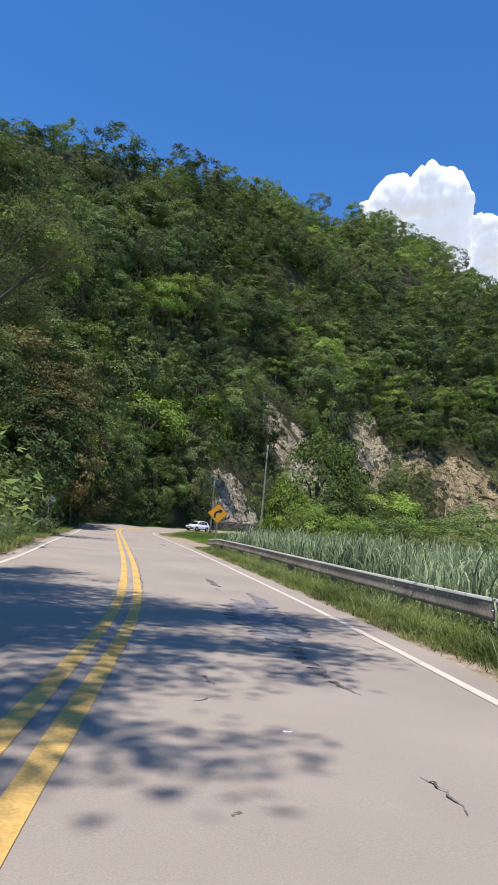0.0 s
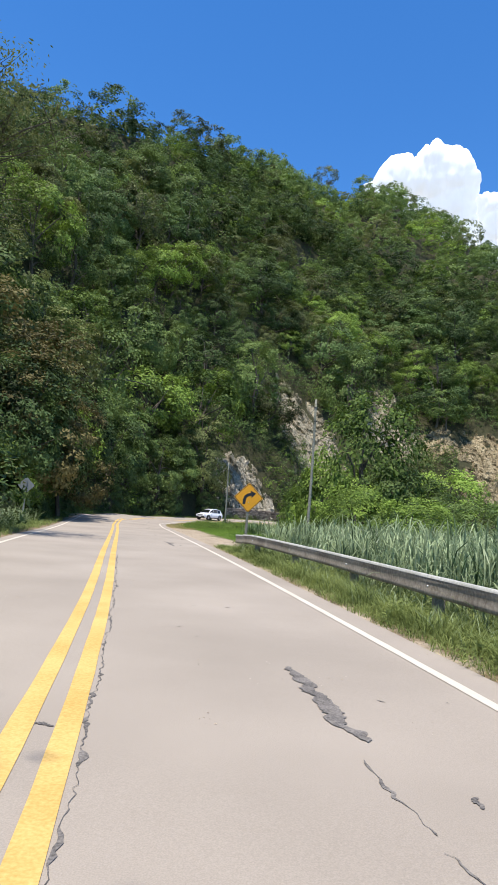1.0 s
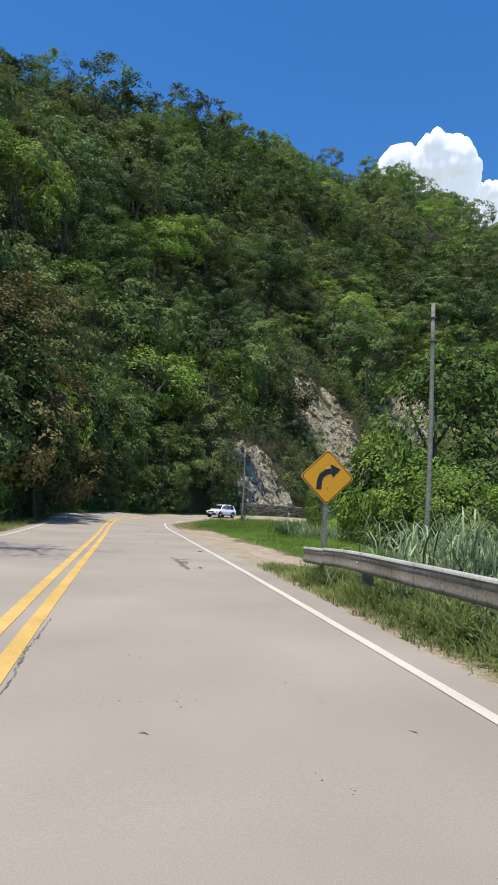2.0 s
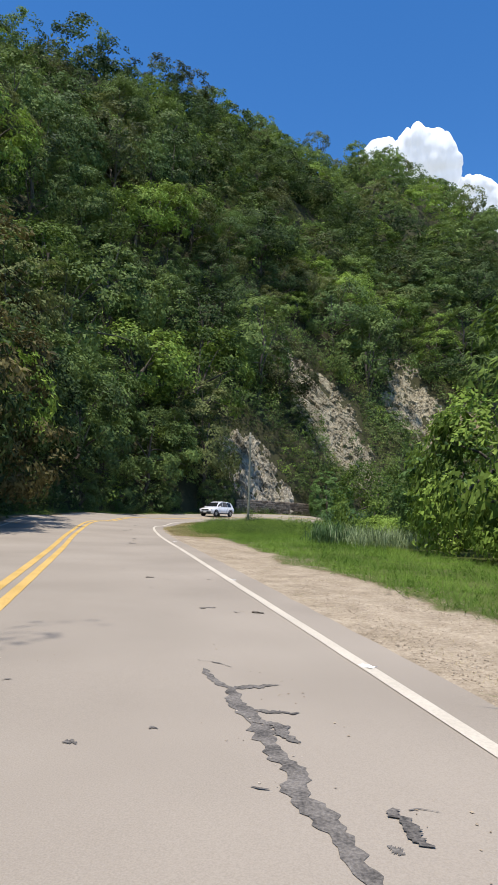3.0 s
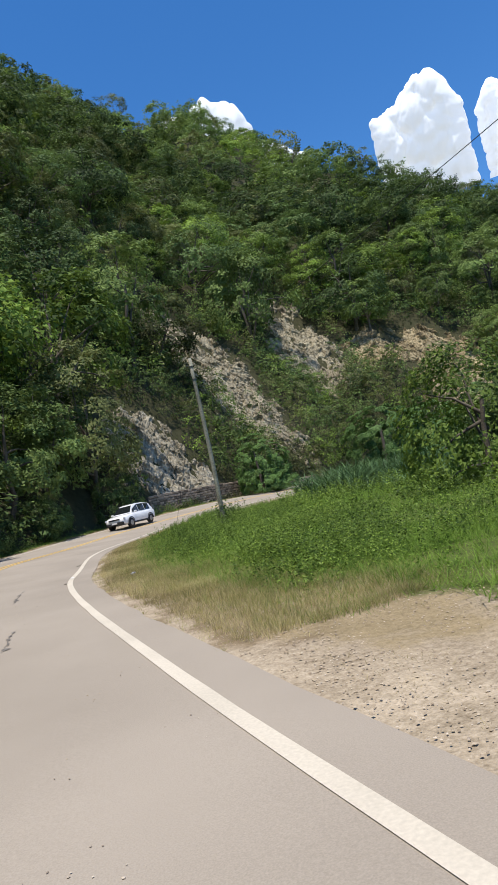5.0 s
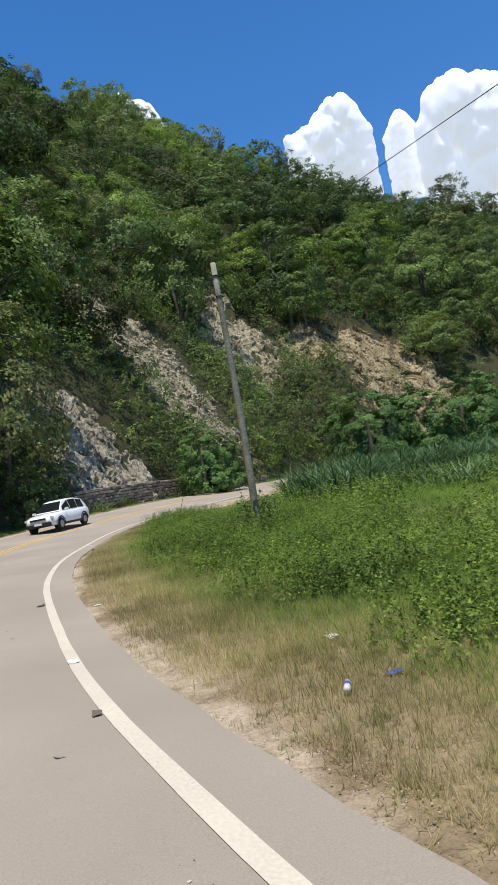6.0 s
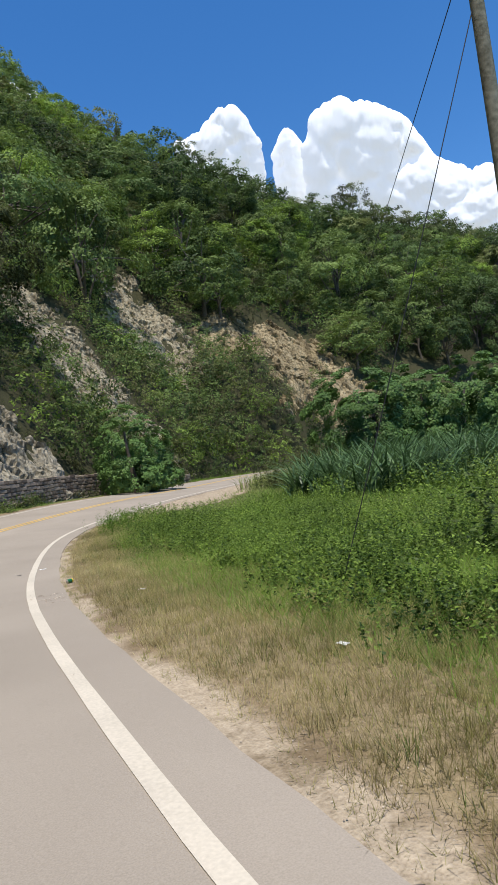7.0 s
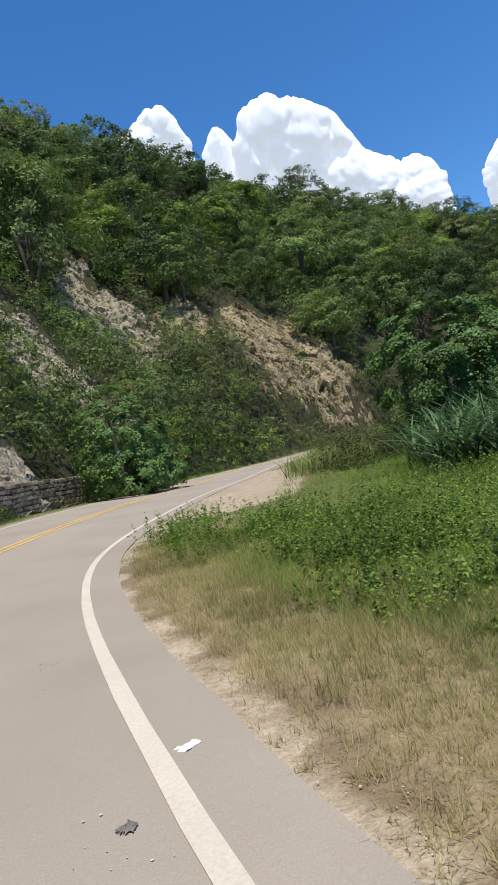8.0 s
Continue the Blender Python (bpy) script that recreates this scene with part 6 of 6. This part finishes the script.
for i, (y, u, s, m, lb, lift) in enumerate(((70.6, 2.0, 0.15, M_PAPER, "crumpled white plastic bag in the dry grass", 0.03), (69.6, 1.75, 0.12, M_BLUE, "crushed blue plastic wrapper in the dry grass", 0.02),
                                            (97.5, 2.2, 0.25, M_BLUE, "crushed pale blue plastic in the grass", 0.03), (73.3, 1.9, 0.07, M_RED, "small red plastic scrap in the dry grass", 0.02), (11.5, 1.0, 0.25, M_PAPER, "crumpled white paper on the verge", 0.04))):
    p, _ = on_road(y, u); scrap(p.x, p.y, s, m, 150 + i, lb, "litter", lift)


def can(y, u, rz):
    p, _ = on_road(y, u)
    c = thing("drink_can", "green and yellow drink can lying at the road edge", "can", (p.x, p.y, gz(p.x, p.y) + 0.036), rz)
    def ring(name, prof, m, lb=""):
        V, F = tube_np([(x, 0, 0) for x, _ in prof], [q for _, q in prof], 20)
        part(name, mesh_np(name, V, [F], [m], smooth=True), None, c, lb)
    ring("can_body", [(-0.052, 0.033), (-0.03, 0.033), (0.0, 0.033), (0.03, 0.033)], M_CAN)
    ring("colour_band", [(0.0302, 0.033), (0.04, 0.033), (0.052, 0.033)], M_CANY, "yellow printed band")
    for s in (-1, 1):
        ring("can_end", [(s * 0.0522, 0.0325), (s * 0.058, 0.028), (s * 0.060, 0.027), (s * 0.057, 0.024), (s * 0.057, 0.001)], M_ALU, "bare aluminium end")
    return c


can(88.35, 0.62, 20)
_p, _ = on_road(69.45, 1.35)
for i, (x, y, s, lb, lift) in enumerate(((-9.7, 75.85, 0.10, "crumpled white plastic bag in the dry grass", 0.02), (-8.36, 80.85, 0.10, "white paper caught at the edge of the meadow weeds", 0.04), (-8.1, 85.6, 0.10, "crumpled white plastic bag in the dry grass", 0.02))):
    scrap(x, y, s, M_PAPER, 160 + i, lb, "litter", lift)
b = thing("plastic_bottle", "empty clear plastic bottle with a blue label", "bottle", (_p.x, _p.y, gz(_p.x, _p.y) + 0.05), 60)
b.matrix_world = b.matrix_world @ Matrix.Scale(0.7, 4)
V, F = tube_np([(x, 0, 0) for x in (-0.13, -0.125, -0.05, 0.05, 0.09, 0.115, 0.125)], [0.001, 0.035, 0.036, 0.036, 0.028, 0.014, 0.013], 16)
body_b = part("bottle_body", mesh_np("bottle_body", V, [F], [M_LAMP], smooth=True), None, b)
V, F = tube_np([(x, 0, 0) for x in (-0.04, 0.03)], [0.0368, 0.0368], 16)
part("label_band", mesh_np("label_band", V, [F], [M_BLUE], smooth=True), None, body_b, "blue label")
V, F = tube_np([(x, 0, 0) for x in (0.124, 0.14, 0.141)], [0.015, 0.015, 0.001], 12)
part("cap", mesh_np("cap", V, [F], [M_BLUE], smooth=True), None, body_b, "blue cap")


# ---- clouds ----
def domes(a, e, seed, octaves=3):
    """Rounded lumps of three sizes, 0 to about 1."""
    out, amp, f = 0.0, 0.55, 0.75
    for k in range(octaves):
        p = Vector((a * f, e * f, seed + 7.3 * k))
        w = Vector((noise.noise(p * 1.3), noise.noise(p * 1.3 + Vector((9, 4, 2))), 0)) * 0.25
        q = noise.voronoi(p + w)[0][0]
        out += amp * math.sqrt(max(0.0, 1 - min(1.0, 1.15 * q) ** 2)); amp *= 0.30; f *= 2.3
    return out


def cloud(tops, base, dist, seed, size, label, seen=(-9.0, 77.0)):
    """A cumulus: a closed lumpy body under a line of tops (bearing, elevation in degrees, seen from a place on the road)."""
    A, E = np.array([t[0] for t in tops], float), np.array([t[1] for t in tops], float)
    na, ne = int((A[-1] - A[0]) / 0.11) + 8, 56
    front, back = [], []
    for i in range(na):
        a0 = A[0] + (A[-1] - A[0]) * i / (na - 1)
        top = float(np.mean(np.interp(a0 + np.linspace(-0.7, 0.7, 9), A, E))) + 0.62 * size * (domes(a0 / (0.5 * size), seed * 1.7, seed) - 0.6)
        edge = min(a0 - A[0], A[-1] - a0) / size
        for j in range(ne):
            s = j / (ne - 1)
            e = base + s * (top - base)
            a = a0 + 0.55 * size * (domes(e / (0.5 * size), seed * 2.3, seed + 3) - 0.5) * max(0.0, 1 - edge) * (1 if a0 > A.mean() else -1)
            body = math.sqrt(max(0.0, 1 - s ** 3)) * math.sqrt(min(1.0, edge))
            fat = math.tan(radians(size)) * dist * body * (0.9 + 1.0 * domes(a / size, e / size, seed, 1) + 0.10 * noise.noise(Vector((1.7 * a / size, 1.7 * e / size, seed))) + 0.04 * noise.noise(Vector((4.5 * a / size, 4.5 * e / size, seed))))
            for lst, f in ((front, -1.0), (back, 0.5)):
                D = dist + f * fat
                lst.append((D * math.sin(radians(a)) * math.cos(radians(e)) + seen[0], D * math.cos(radians(a)) * math.cos(radians(e)) + seen[1], D * math.sin(radians(e)) + 1.0))
    q = (np.arange(na - 1)[:, None] * ne + np.arange(ne - 1)[None]).ravel()
    F = np.stack([q, q + ne, q + ne + 1, q + 1], 1)
    ob = new("cloud", mesh_np("cloud", np.array(front + back), [np.concatenate([F, F[:, ::-1] + na * ne])], [M_CLOUD], smooth=True))
    return tagged(ob, label, "cloud", "clouds over the ridge")


W = "white cumulus cloud rising behind the hill"
cloud([(7.3, 28.4), (9.4, 30.7), (10.9, 31.0), (11.7, 30.7), (13.3, 32.0), (14.8, 31.0), (16.0, 31.3), (17.0, 30.2), (17.4, 28.2)], 20, 2600, 501, 1.3, W, (-4.0, 30.0))
cloud([(17.0, 27.4), (18.5, 27.7), (20.0, 27.0), (21.5, 26.0)], 20, 2600, 506, 0.7, "low white cumulus cloud behind the hill", (-4.0, 30.0))
cloud([(28.2, 27.3), (29.3, 27.4), (30.7, 27.8), (32.2, 29.0), (33.6, 29.6), (34.6, 28.5), (35.5, 27.5), (35.8, 25.5)], 20, 2600, 502, 1.3, W)
cloud([(36.6, 24.6), (37.1, 26.0), (37.9, 26.8), (38.7, 27.1), (39.3, 25.8), (40.3, 24.0)], 20, 2700, 503, 0.7, "narrow white cumulus cloud behind the ridge")
cloud([(39.3, 24.8), (40.4, 27.4), (42.7, 28.3), (45.7, 27.2), (47.4, 26.3), (49.1, 25.0), (49.8, 22.8), (50.8, 21.9), (53.0, 20.7), (54.6, 20.5), (56.0, 19.3), (56.3, 18.0)], 14, 2600, 504, 1.7, "large white cumulus cloud above the wooded ridge")
cloud([(59.0, 17.6), (59.8, 18.6), (60.9, 19.8), (64, 21.0), (68, 18)], 13, 2600, 505, 1.2, "white cumulus cloud above the wooded ridge")

# ---- stone walls, piece by piece ----
stone_wall(107.0, 119.6, -9.6, 1.62, 0.5, "dark stone retaining wall at the foot of the rock face", 601)
stone_wall(121.2, 131.0, -8.9, 0.8, 0.5, "low dark stone bank overgrown with plants", 602, 0.28)
